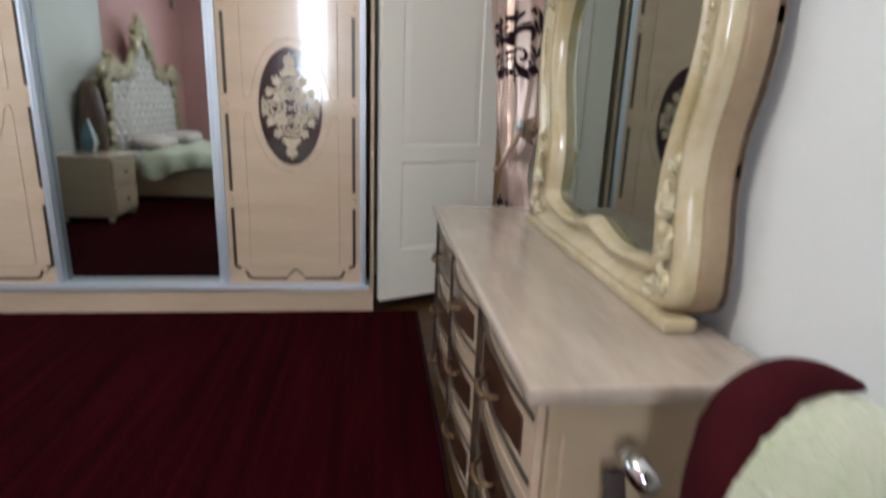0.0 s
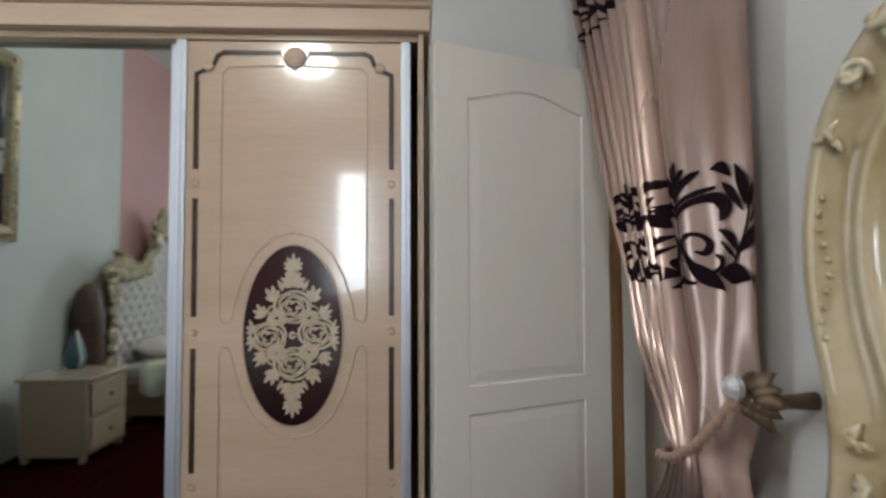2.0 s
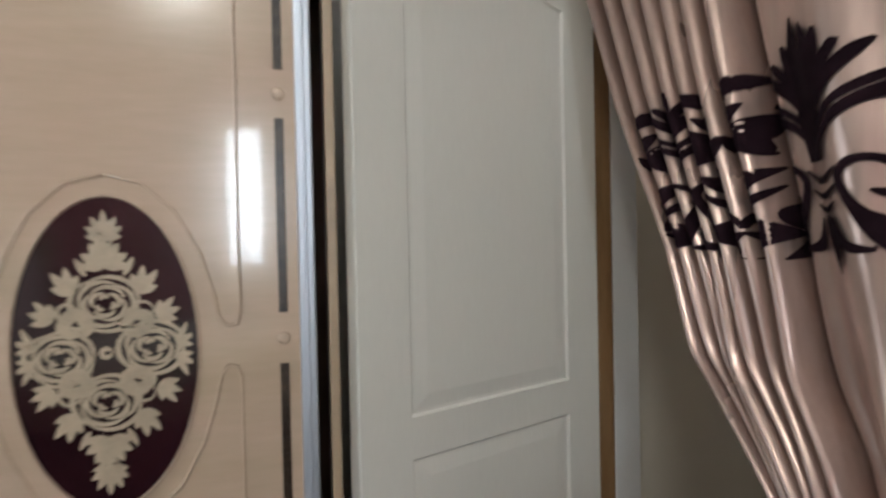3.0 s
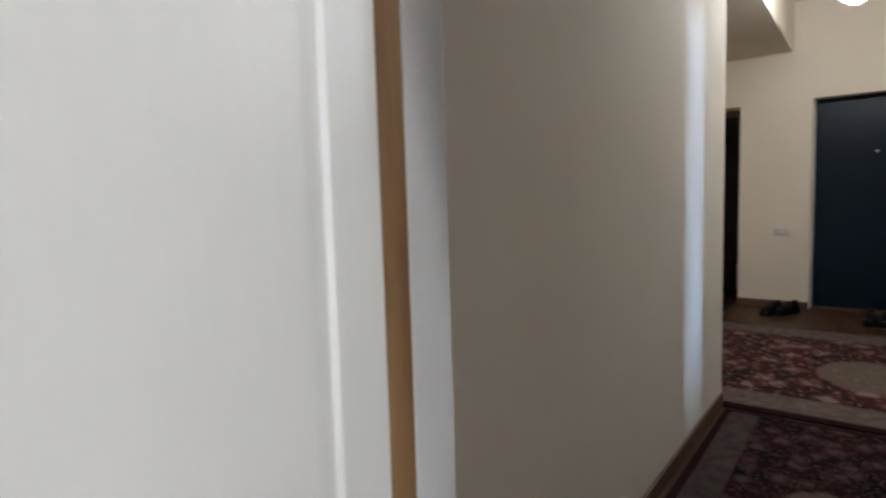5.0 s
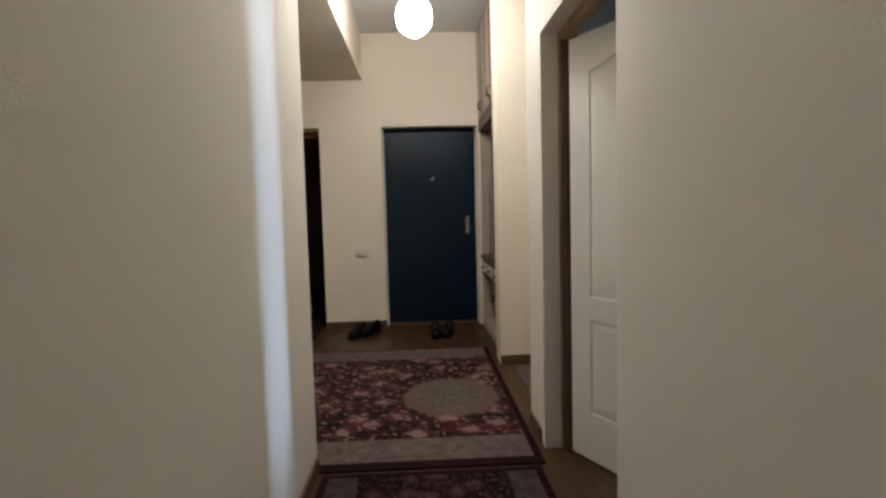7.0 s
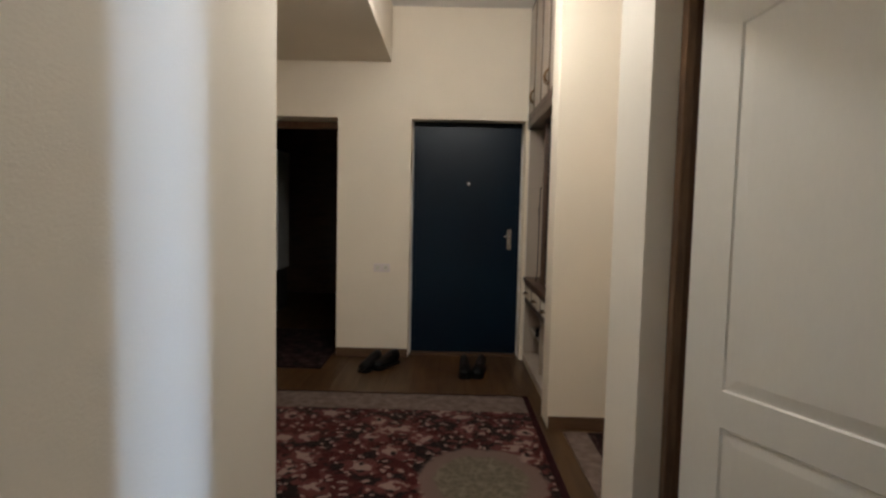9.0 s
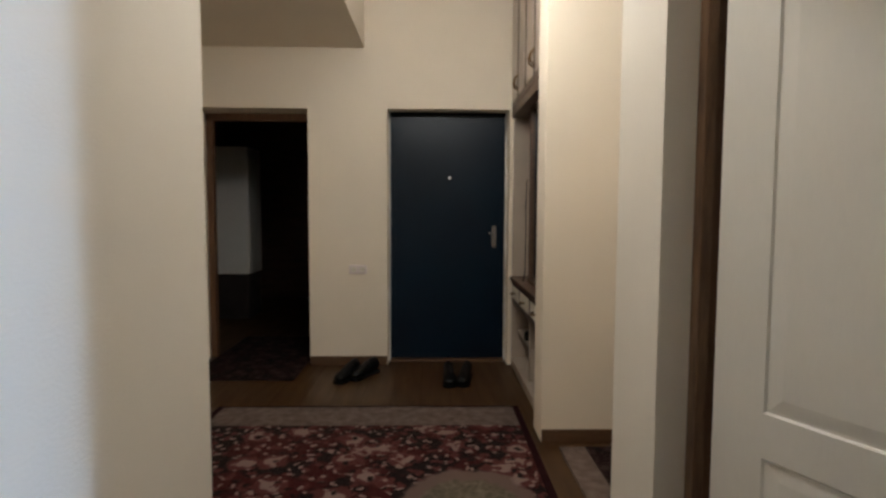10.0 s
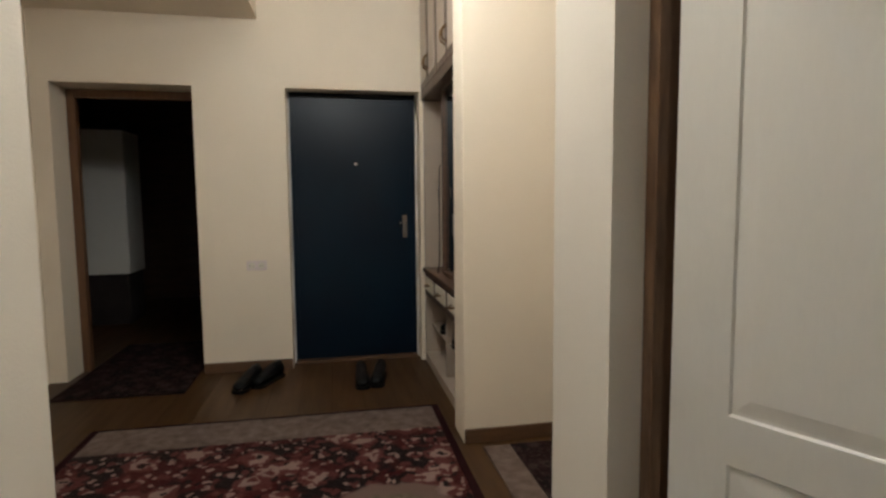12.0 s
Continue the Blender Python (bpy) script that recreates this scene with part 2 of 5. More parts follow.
M_RUN = rug_mat("runner", (0.020, 0.004, 0.005), (0.006, 0.003, 0.004), (0.065, 0.045, 0.04), (0.04, 0.015, 0.016), 9, (0.0, 0.0, 0.42, 0.2))
M_MAT = rug_mat("floor_mat", (0.012, 0.004, 0.004), (0.005, 0.003, 0.003), (0.035, 0.024, 0.02), (0.022, 0.010, 0.010), 9)
M_BAND = node_mat("rug_band", (0.15, 0.11, 0.09), 0.95, color2=(0.08, 0.055, 0.045), scale=18, fine=70, bump=0.4, spec=0.1)
M_BANDR = node_mat("runner_band", (0.07, 0.052, 0.046), 0.95, color2=(0.035, 0.025, 0.022), scale=18, fine=70, bump=0.4, spec=0.1)
M_BIND = node_mat("rug_binding", (0.018, 0.004, 0.005), 0.95, scale=12, fine=90, bump=0.3, spec=0.1)
M_BLUE = node_mat("blue_steel_door", (0.0008, 0.0098, 0.021), 0.34, color2=(0.0006, 0.005, 0.014), scale=2, fine=140, bump=0.35, spec=0.25)
M_BLACK = node_mat("black_leather", (0.003, 0.003, 0.003), 0.5, vary=0.3, scale=14, fine=90, bump=0.2, spec=0.2)
# brown wood of the furniture; also gives the unlit room's walls their darkness
M_DARKW = node_mat("dark_wood_and_unlit_walls", (0.10, 0.05, 0.03), 0.4, color2=(0.055, 0.027, 0.016), scale=5, fine=40, stretch=(1, 1, 5), bump=0.1)
M_CLOSET = node_mat("closet_panel", (0.42, 0.34, 0.27), 0.35, vary=0.08, scale=4, fine=40, bump=0.05)
M_STEEL = node_mat("chrome", (0.70, 0.70, 0.72), 0.15, 1.0, vary=0.05, scale=5, fine=30, bump=0.02)
M_BRASS = node_mat("aged_brass", (0.26, 0.16, 0.08), 0.3, 0.9, vary=0.3, scale=20, fine=90, bump=0.2)
M_PLASTIC = node_mat("cream_plastic", (0.68, 0.62, 0.52), 0.4, vary=0.04, scale=5, fine=60, bump=0.03)
M_PAPER = node_mat("white_card", (0.78, 0.78, 0.80), 0.7, vary=0.04, scale=5, fine=60, bump=0.05)
M_VELVET = node_mat("maroon_velvet", (0.045, 0.004, 0.007), 0.85, vary=0.35, scale=8, fine=160, bump=0.5, spec=0.1)
M_PLUSH = node_mat("green_plush", (0.42, 0.46, 0.30), 0.95, color2=(0.56, 0.56, 0.44), scale=12, fine=110, bump=0.9, sheen=0.4, depth=0.006)
M_TUFT = node_mat("tufted_cloth", (0.76, 0.70, 0.68), 0.5, vary=0.12, scale=8, fine=60, bump=0.1, sheen=0.3)
M_BEDDING = node_mat("bedding", (0.66, 0.66, 0.56), 0.7, color2=(0.50, 0.53, 0.40), scale=4, fine=50, bump=0.3, sheen=0.2)
M_SHEET = node_mat("pink_cloth", (0.72, 0.62, 0.60), 0.7, vary=0.1, scale=5, fine=60, bump=0.2)
M_DARK = node_mat("dark_cloth", (0.03, 0.02, 0.018), 0.8, vary=0.4, scale=6, fine=60, bump=0.2)
M_NAVY = node_mat("painting_ground", (0.008, 0.012, 0.035), 0.25, vary=0.4, scale=6, fine=40, bump=0.05, coat=0.5)
M_BLOOM = node_mat("painting_bloom", (0.62, 0.60, 0.56), 0.5, vary=0.3, scale=30, bump=0.1)
M_CRYSTAL = node_mat("crystal", (0.9, 0.92, 0.95), 0.05, 0.6, vary=0.1, scale=30, fine=90, bump=0.3)
M_CONE = node_mat("blue_glass", (0.10, 0.20, 0.24), 0.2, vary=0.3, scale=10, bump=0.05)
M_WIN = node_mat("window_frame_paint", (0.75, 0.75, 0.73), 0.4, vary=0.04, scale=4, bump=0.03)
M_LAMP = glow_mat("lamp_glass", (0.97, 0.95, 0.92), HALL_LAMP)
M_LAMPC = glow_mat("disc_lamp_glass", (0.97, 0.93, 0.89), PORCH_LAMP)
M_LAMPB = glow_mat("bedroom_lamp_glass", (0.97, 0.97, 0.92), BED_LAMP)
M_GLASS = bpy.data.materials.new("window_glass")
M_GLASS.use_nodes = True
gb = M_GLASS.node_tree.nodes["Principled BSDF"]
gb.inputs["Transmission Weight"].default_value, gb.inputs["Roughness"].default_value = 1.0, 0.02

# ---- builders ----


def finish(bm, name, mat, smooth=False, origin=(0, 0, 0)):
    for v in bm.verts:
        v.co -= Vector(origin)
    me = bpy.data.meshes.new(name)
    bm.to_mesh(me)
    bm.free()
    me.materials.append(mat)
    if smooth:
        for p in me.polygons:
            p.use_smooth = True
    return me


def structure(name, bm, mat, smooth=False):
    return tagged(new(name, finish(bm, name, mat, smooth)), kind="structure")


def thing(name, at, label, category, group=""):
    ob = new(name)
    ob.location = at
    ob.empty_display_size = 0.05
    return tagged(ob, label, category, group)


def root_of(ob):
    while ob.parent:
        ob = ob.parent
    return ob


def part(name, bm, mat, parent, label="", smooth=False, kind=""):
    ob = new(name, finish(bm, name, mat, smooth, root_of(parent).location))
    ob.parent = parent
    return tagged(ob, label, kind=kind)


def bx(bm, x0, x1, y0, y1, z0, z1, b=0.0, m=None):
    """A box, its edges rounded by b, turned by the matrix m."""
    made = bmesh.ops.create_cube(bm, size=1)["verts"]
    for v in made:
        v.co = Vector(((x0 + x1) / 2 + v.co.x * (x1 - x0), (y0 + y1) / 2 + v.co.y * (y1 - y0), (z0 + z1) / 2 + v.co.z * (z1 - z0)))
    if b > 0:
        edges = list({e for v in made for e in v.link_edges})
        made = [v for v in bmesh.ops.bevel(bm, geom=edges, offset=b, segments=2, affect="EDGES", profile=0.6)["verts"]] + [v for v in made if v.is_valid]
    if m is not None:
        for v in set(made):
            v.co = m @ v.co
    return bm


def boxed(*a, **k):
    return bx(bmesh.new(), *a, **k)


def tube(bm, pts, radii, n=8, flat=1.0, cap=True):
    """A round bar through the points."""
    pts = [Vector(p) for p in pts]
    if not hasattr(radii, "__len__"):
        radii = [radii] * len(pts)
    rings = []
    up = Vector((0.12, 0.34, 0.93))
    for i, p in enumerate(pts):
        d = (pts[min(i + 1, len(pts) - 1)] - pts[max(i - 1, 0)]).normalized()
        a = d.cross(up).normalized()
        c = d.cross(a).normalized()
        rings.append([bm.verts.new(p + (a * math.cos(2 * math.pi * k / n) + c * math.sin(2 * math.pi * k / n) * flat) * radii[i]) for k in range(n)])
    for r1, r2 in zip(rings, rings[1:]):
        for k in range(n):
            bm.faces.new((r1[k], r1[(k + 1) % n], r2[(k + 1) % n], r2[k]))
    if cap:
        bm.faces.new(rings[0][::-1])
        bm.faces.new(rings[-1])
    return bm


def lathe(bm, prof, centre, n=24, axis="z"):
    """Turns a profile of (radius, height) about an upright axis."""
    rings = []
    for r, h in prof:
        ring = []
        for k in range(n):
            a = 2 * math.pi * k / n
            v = Vector((r * math.cos(a), r * math.sin(a), h))
            if axis == "y":
                v = Vector((v.x, v.z, v.y))
            if axis == "x":
                v = Vector((v.z, v.x, v.y))
            ring.append(bm.verts.new(v + Vector(centre)))
        rings.append(ring)
    for r1, r2 in zip(rings, rings[1:]):
        for k in range(n):
            bm.faces.new((r1[k], r1[(k + 1) % n], r2[(k + 1) % n], r2[k]))
    bm.faces.new(rings[0][::-1])
    bm.faces.new(rings[-1])
    return bm


def leaf2(x, y, ang, length, width, bend=0.0, n=7):
    """A leaf outline in a plane, as a strip of point pairs."""
    out = []
    px, py, a = x, y, ang
    for i in range(n + 1):
        s = i / n
        w = width * math.sin(math.pi * min(1, s * 0.9 + 0.06)) ** 0.8 * (1 - s * 0.25) if i < n else 0.0008
        nx, ny = -math.sin(a), math.cos(a)
        out.append(((px + nx * w / 2, py + ny * w / 2), (px - nx * w / 2, py - ny * w / 2)))
        a += bend / n
        px += math.cos(a) * length / n
        py += math.sin(a) * length / n
    return out


def arc2(cx, cy, r, a0, a1, width, n=10, squash=1.0):
    out = []
    for i in range(n + 1):
        a = a0 + (a1 - a0) * i / n
        w = width * (0.35 + 0.65 * math.sin(math.pi * i / n))
        out.append(((cx + math.cos(a) * (r + w / 2), cy + math.sin(a) * (r + w / 2) * squash), (cx + math.cos(a) * (r - w / 2), cy + math.sin(a) * (r - w / 2) * squash)))
    return out


def lay(bm, strips, place, across=1):
    """Lays flat strips onto a surface given by place(a, b)."""
    for st in strips:
        prev = None
        for p, q in st:
            row = [bm.verts.new(place(p[0] + (q[0] - p[0]) * k / across, p[1] + (q[1] - p[1]) * k / across)) for k in range(across + 1)]
            if prev:
                for k in range(across):
                    bm.faces.new((prev[k], prev[k + 1], row[k + 1], row[k]))
            prev = row
    return bm


def raised(bm, thick, direction):
    """Gives a laid sheet a thickness along the direction."""
    geo = bmesh.ops.extrude_face_region(bm, geom=bm.faces[:])
    d = Vector(direction) * thick
    for v in geo["geom"]:
        if isinstance(v, bmesh.types.BMVert):
            v.co += d
    return bm


def slab_with_holes(x0, x1, y0, y1, z0, z1, holes, axis):
    """A wall as boxes round its openings; holes are (from, to, low, high) along the wall."""
    bm = bmesh.new()
    lo, hi = (y0, y1) if axis == "y" else (x0, x1)
    at = lo
    for a, b, c, d in sorted(holes):
        for p, q, r, s in ((at, a, z0, z1), (a, b, z0, c), (a, b, d, z1)):
            if q - p > 1e-4 and s - r > 1e-4:
                bx(bm, *((x0, x1, p, q) if axis == "y" else (p, q, y0, y1)), r, s)
        at = b
    if hi - at > 1e-4:
        bx(bm, *((x0, x1, at, hi) if axis == "y" else (at, hi, y0, y1)), z0, z1)
    return bm


def turned(x, y, deg):
    """A frame of its own at (x, y), turned about the vertical."""
    return Matrix.Translation((x, y, 0)) @ Matrix.Rotation(radians(deg), 4, "Z")

# ---- large structure ----
H = 2.98
HB = 3.42  # the bedroom is higher
# bedroom x -2.15..1.24, y -2.6..3.78; corridor y 2.525..3.635; hall x 4.14..7.30, y up to 5.1
structure("floor_bedroom", boxed(-2.6, 1.25, -2.8, 3.95, -0.1, 0), M_FLOOR)
structure("floor_hall", boxed(1.254, 8.2, -0.4, 5.4, -0.1, 0), M_FLOOR)
structure("ceiling_bedroom", boxed(-2.35, 1.36, -2.8, 3.95, HB, HB + 0.1), M_CEIL)
structure("ceiling_hall", boxed(1.362, 8.2, -0.4, 5.4, H, H + 0.1), M_CEIL)
# the opening in the west wall is added to let the fill in
structure("wall_west", slab_with_holes(-2.30, -2.15, -2.75, 3.93, 0, HB, [(2.16, 3.04, 0.95, 2.35)], "y"), M_WALL)
structure("wall_paper_accent", boxed(-2.15, -2.146, -2.6, -0.22, 0.08, HB), M_PINK)
structure("wall_south", slab_with_holes(-2.15, 1.24, -2.75, -2.6, 0, HB, [(-0.55, -0.11, 0.97, 2.60)], "x"), M_PINK)
structure("wall_north", boxed(-2.15, 1.24, 3.78, 3.93, 0, HB), M_WALL)
structure("wall_east", slab_with_holes(1.24, 1.36, -2.75, 3.93, 0, HB, [(2.60, 3.56, 0, 2.05)], "y"), M_WALL)
structure("wall_reveal", boxed(1.283, 1.356, 3.402, 3.634, 0, 2.048, 0.003), M_WALL)
structure("wall_corridor_north", boxed(1.362, 4.143, 3.635, 3.78, 0, H), M_CORR)
structure("wall_corridor_south", slab_with_holes(1.362, 4.602, 2.355, 2.525, 0, H, [(3.257, 4.267, 0, 2.03)], "x"), M_CORR)
structure("wall_hall_west", boxed(4.0, 4.143, 3.782, 5.1, 0, H), M_CORR)
structure("wall_hall_north", boxed(4.145, 7.30, 5.1, 5.25, 0, H), M_HALL)
structure("wall_entry", slab_with_holes(7.302, 7.60, 0.3, 5.25, 0, H, [(2.499, 3.470, 0, 2.052), (4.096, 4.99, 0, 2.052)], "y"), M_HALL)
structure("wall_pier", boxed(5.773, 5.99, 1.2, 2.521, 0, H, 0.004), M_HALL)
structure("wall_passage_end", boxed(4.45, 7.3, 1.05, 1.198, 0, H), M_HALL)
structure("wall_passage_side", boxed(4.45, 4.602, 1.2, 2.353, 0, H), M_HALL)
structure("wall_closet_back", boxed(5.992, 7.3, 1.75, 1.85, 0, H), M_HALL)
structure("ceiling_drop", boxed(4.145, 7.30, 3.646, 5.098, 2.52, H, 0.002), M_HALL)
# side room behind the corridor
structure("wall_side_south", slab_with_holes(2.2, 4.45, -0.2, -0.1, 0, H, [(3.10, 3.30, 0.2, 2.5)], "x"), M_WALL)
structure("wall_side_west", boxed(2.1, 2.198, -0.1, 2.353, 0, H), M_WALL)
structure("wall_side_east", boxed(4.352, 4.448, -0.1, 2.353, 0, H), M_WALL)
# room beyond the open doorway in the hall
structure("floor_dark_room", boxed(8.202, 11.0, 2.6, 6.2, -0.1, 0), M_FLOOR)
structure("ceiling_dark_room", boxed(7.602, 11.0, 2.6, 6.2, H, H + 0.1), M_CEIL)
# these walls take a dark wood colour in place of the room's shade
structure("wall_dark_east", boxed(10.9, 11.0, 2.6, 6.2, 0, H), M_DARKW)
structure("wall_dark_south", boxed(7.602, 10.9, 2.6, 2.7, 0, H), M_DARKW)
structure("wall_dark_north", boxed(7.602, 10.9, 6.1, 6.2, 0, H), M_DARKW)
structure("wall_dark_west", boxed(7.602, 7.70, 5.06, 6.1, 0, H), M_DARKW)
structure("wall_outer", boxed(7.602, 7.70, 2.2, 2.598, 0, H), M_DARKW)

for name, a in (("skirting_north", (1.345, 4.12, 3.621, 3.635)), ("skirting_south", (1.364, 3.19, 2.525, 2.539)), ("skirting_entry", (7.288, 7.302, 3.472, 4.094)),
                ("skirting_pier", (5.760, 5.773, 1.2, 2.519)), ("skirting_corner", (4.33, 4.602, 2.525, 2.537)), ("skirting_bed_east", (1.227, 1.24, -2.6, 0.98)), ("skirting_hall_west", (4.143, 4.157, 3.66, 5.09))):
    structure(name, boxed(*a, 0.0, 0.075, 0.004), M_SKIRT)

# plank seams of the hall floor
bm = bmesh.new()
for i in range(9):
    bx(bm, 6.32, 7.29, 2.60 + i * 0.195, 2.602 + i * 0.195, 0.0, 0.0012)
structure("floor_seams", bm, M_SEAM)

# the bedroom window, with sash bars
win = tagged(thing("window_1", (-0.42, -2.66, 0.97), "tall narrow white-framed window with a central sash bar", "window"), kind="structure")
bm = bmesh.new()
for a in ((-0.55, -0.51, 0.97, 2.60), (-0.15, -0.11, 0.97, 2.60), (-0.51, -0.15, 0.97, 1.01), (-0.51, -0.15, 2.56, 2.60), (-0.51, -0.15, 2.02, 2.05)):
    bx(bm, a[0], a[1], -2.69, -2.63, a[2], a[3], 0.004)
part("window_frame", bm, M_WIN, win)
part("sash_bar", boxed(-0.345, -0.315, -2.685, -2.64, 1.012, 1.72, 0.003), M_WIN, win)
part("window_sill", boxed(-0.59, -0.07, -2.62, -2.50, 0.94, 0.968, 0.006), M_WIN, win)
# an added, unseen window that frames the west fill lamp
fill_win = tagged(thing("west_fill_window", (-2.22, 2.60, 0.95), "white-framed window added around the unseen west fill lamp", "window"), kind="structure")
bm = bmesh.new()
for a in ((2.16, 2.21, 0.95, 2.35), (2.99, 3.04, 0.95, 2.35), (2.21, 2.99, 0.95, 1.0), (2.21, 2.99, 2.30, 2.35), (2.58, 2.62, 1.0, 2.30)):
    bx(bm, -2.22, -2.17, a[0], a[1], a[2], a[3], 0.004)
part("window_frame", bm, M_WIN, fill_win)
win2 = tagged(thing("window_2", (3.20, -0.15, 0.2), "tall narrow white-framed window", "window"), kind="structure")
bm = bmesh.new()
for a in ((3.10, 3.12, 0.2, 2.5), (3.28, 3.30, 0.2, 2.5), (3.12, 3.28, 0.2, 0.23), (3.12, 3.28, 2.47, 2.5)):
    bx(bm, a[0], a[1], -0.18, -0.13, a[2], a[3], 0.004)
part("window_frame", bm, M_WIN, win2)
# the sky seen in the windows
structure("backdrop_south", boxed(-2.5, 5.0, -3.3, -3.28, -0.5, 3.5), glow_mat("overcast_backdrop", (0.80, 0.88, 1.0), 2.2))

# ---- doorways and doors ----
frame1 = tagged(thing("door_frame_bedroom", (1.24, 3.47, 0), "varnished light brown wooden door frame of the bedroom doorway", "door frame"), kind="structure")
part("jamb", boxed(1.238, 1.281, 3.400, 3.558, 0, 2.05, 0.004), M_JAMB, frame1)
part("lintel", boxed(1.243, 1.358, 2.645, 3.386, 1.985, 2.049, 0.004), M_JAMB, frame1)
part("near_jamb", boxed(1.243, 1.358, 2.603, 2.643, 0, 2.049, 0.004), M_JAMB, frame1)


def panel_leaf(name, m, width, height, thick, label, mat, zs, bottom, faces=(0,), arch=True, rail=0.115):
    """A pressed panel door; its own x runs from the hinge, y through its thickness."""
    o = m.translation
    d = thing(name, (o.x, o.y, o.z), label, "door")
    part("leaf", boxed(0, width, 0, thick, bottom, height, 0.004, m), mat, d)
    for f in faces:
        y0, s = (0, -1) if f == 0 else (thick, 1)
        stile, side = rail, width - rail

        t = 0.006

        def sunk(pts):
            """A recessed panel: down from the frame's face, then a slow bevel up to the raised field."""
            bm = bmesh.new()
            n = len(pts)
            c = Vector((sum(p[0] for p in pts) / n, sum(p[1] for p in pts) / n))
            loops = []
            for off, hgt in ((0, t), (0.005, 0.0006), (0.012, 0.0006), (0.042, 0.0042)):
                lp = []
                for p in pts:
                    v = Vector(p) - c
                    q = c + Vector((v.x * (1 - off / max(abs(v.x), 0.05)) if abs(v.x) > 0.02 else v.x, v.y * (1 - off / max(abs(v.y), 0.05)) if abs(v.y) > 0.02 else v.y))
                    lp.append(bm.verts.new(m @ Vector((q.x, y0 + s * hgt, q.y))))
                loops.append(lp)
            for a, b in zip(loops, loops[1:]):
                for k in range(n):
                    bm.faces.new((a[k], a[(k + 1) % n], b[(k + 1) % n], b[k]))
            bm.faces.new(loops[-1])
            return bm

        zb, zl, zm, zt = zs
        crown = [(side, zt - 0.05)]
        if arch:
            crown += [(side - (side - stile) * i / 16, zt - 0.05 + 0.05 * (0.5 - 0.5 * math.cos(2 * math.pi * i / 16)) ** 0.7) for i in range(1, 16)]
        crown += [(stile, zt - 0.05)]
        lo, hi = sorted((y0, y0 + s * t))
        bm = bmesh.new()
        for x0, x1, z0, z1 in ((0, stile, bottom, height), (side, width, bottom, height), (stile, side, bottom, zb), (stile, side, zl, zm)):
            bx(bm, x0, x1, lo, hi, z0, z1, m=m)
        for (xa, za), (xb, zb_) in zip(crown, crown[1:]):
            f = y0 + s * t
            bm.faces.new([bm.verts.new(m @ Vector(v)) for v in ((xa, f, za), (xb, f, zb_), (xb, f, height), (xa, f, height))])
        part("frame_face", bm, mat, d)
        part("upper_panel", sunk([(stile, zm), (side, zm)] + crown), mat, d)
        part("lower_panel", sunk([(stile, zb), (side, zb), (side, zl), (stile, zl)]), mat, d)
    return d


ang = math.degrees(math.atan2(3.125 - 3.40, 0.592 - 1.212))
leaf_m = turned(1.217, 3.437, ang)
panel_leaf("bedroom_door", leaf_m, 0.694, 1.945, 0.038, "white pressed-panel door with arched panel, open against the wardrobe", M_DOOR, (0.33, 0.785, 0.87, 1.83), 0.06, faces=(1,))

frame2 = tagged(thing("door_frame_side", (4.267, 2.45, 0), "brown wooden door frame with a narrow light edge", "door frame"), kind="structure")
part("jamb", boxed(4.230, 4.266, 2.357, 2.412, 0, 2.03, 0.004), M_JAMBD, frame2)
part("jamb_edge", boxed(4.222, 4.266, 2.413, 2.442, 0, 2.03, 0.003), M_JAMBL, frame2, "light unvarnished jamb edge")
part("lintel", boxed(3.302, 4.221, 2.39, 2.442, 1.985, 2.029, 0.004), M_JAMB, frame2)
part("near_jamb", boxed(3.258, 3.30, 2.357, 2.432, 0, 1.984, 0.004), M_JAMBD, frame2)
leaf2_m = turned(4.212, 2.397, 180 + 25)
panel_leaf("side_door", leaf2_m, 0.80, 1.98, 0.038, "white pressed-panel door standing half open into the side room", M_DOOR, (0.235, 0.68, 0.785, 1.86), 0.012, faces=(0,), rail=0.132)

# entry door in its deep reveal
ed = thing("entry_door", (7.47, 2.98, 0), "dark blue painted steel entry door with a peephole, closed", "door")
part("leaf", boxed(7.452, 7.50, 2.515, 3.455, 0.02, 2.02, 0.006), M_BLUE, ed)
bm = boxed(7.446, 7.4515, 2.55, 3.42, 0.06, 1.98, 0.002)
part("face_sheet", bm, M_BLUE, ed)
h = part("handle_plate", boxed(7.438, 7.449, 2.585, 2.62, 0.95, 1.13, 0.004), M_STEEL, ed, "chrome handle plate")
bm = bmesh.new()
tube(bm, [(7.44, 2.602, 1.07), (7.40, 2.602, 1.07), (7.395, 2.612, 1.07), (7.397, 2.65, 1.068)], [0.009, 0.009, 0.009, 0.007])
part("lever", bm, M_STEEL, h, "chrome lever", smooth=True)
bm = bmesh.new()
lathe(bm, [(0.014, 0), (0.014, -0.006), (0.008, -0.009)], (7.444, 2.97, 1.52), 16, "x")
part("peephole", bm, M_STEEL, ed, "small round peephole", smooth=True)
ef = tagged(thing("door_frame_entry", (7.46, 2.98, 0), "rough plastered steel frame of the entry door", "door frame"), kind="structure")
part("jamb", boxed(7.44, 7.51, 2.4995, 2.514, 0, 2.05, 0.002), M_CEIL, ef)
part("far_jamb", boxed(7.44, 7.51, 3.456, 3.4695, 0, 2.05, 0.002), M_CEIL, ef)
part("lintel", boxed(7.44, 7.51, 2.515, 3.455, 2.022, 2.0515, 0.002), M_BLACK, ef)
part("threshold", boxed(7.40, 7.51, 2.515, 3.455, 0.0, 0.018, 0.003), M_SKIRT, ef)
bm = bmesh.new()
random.seed(5)
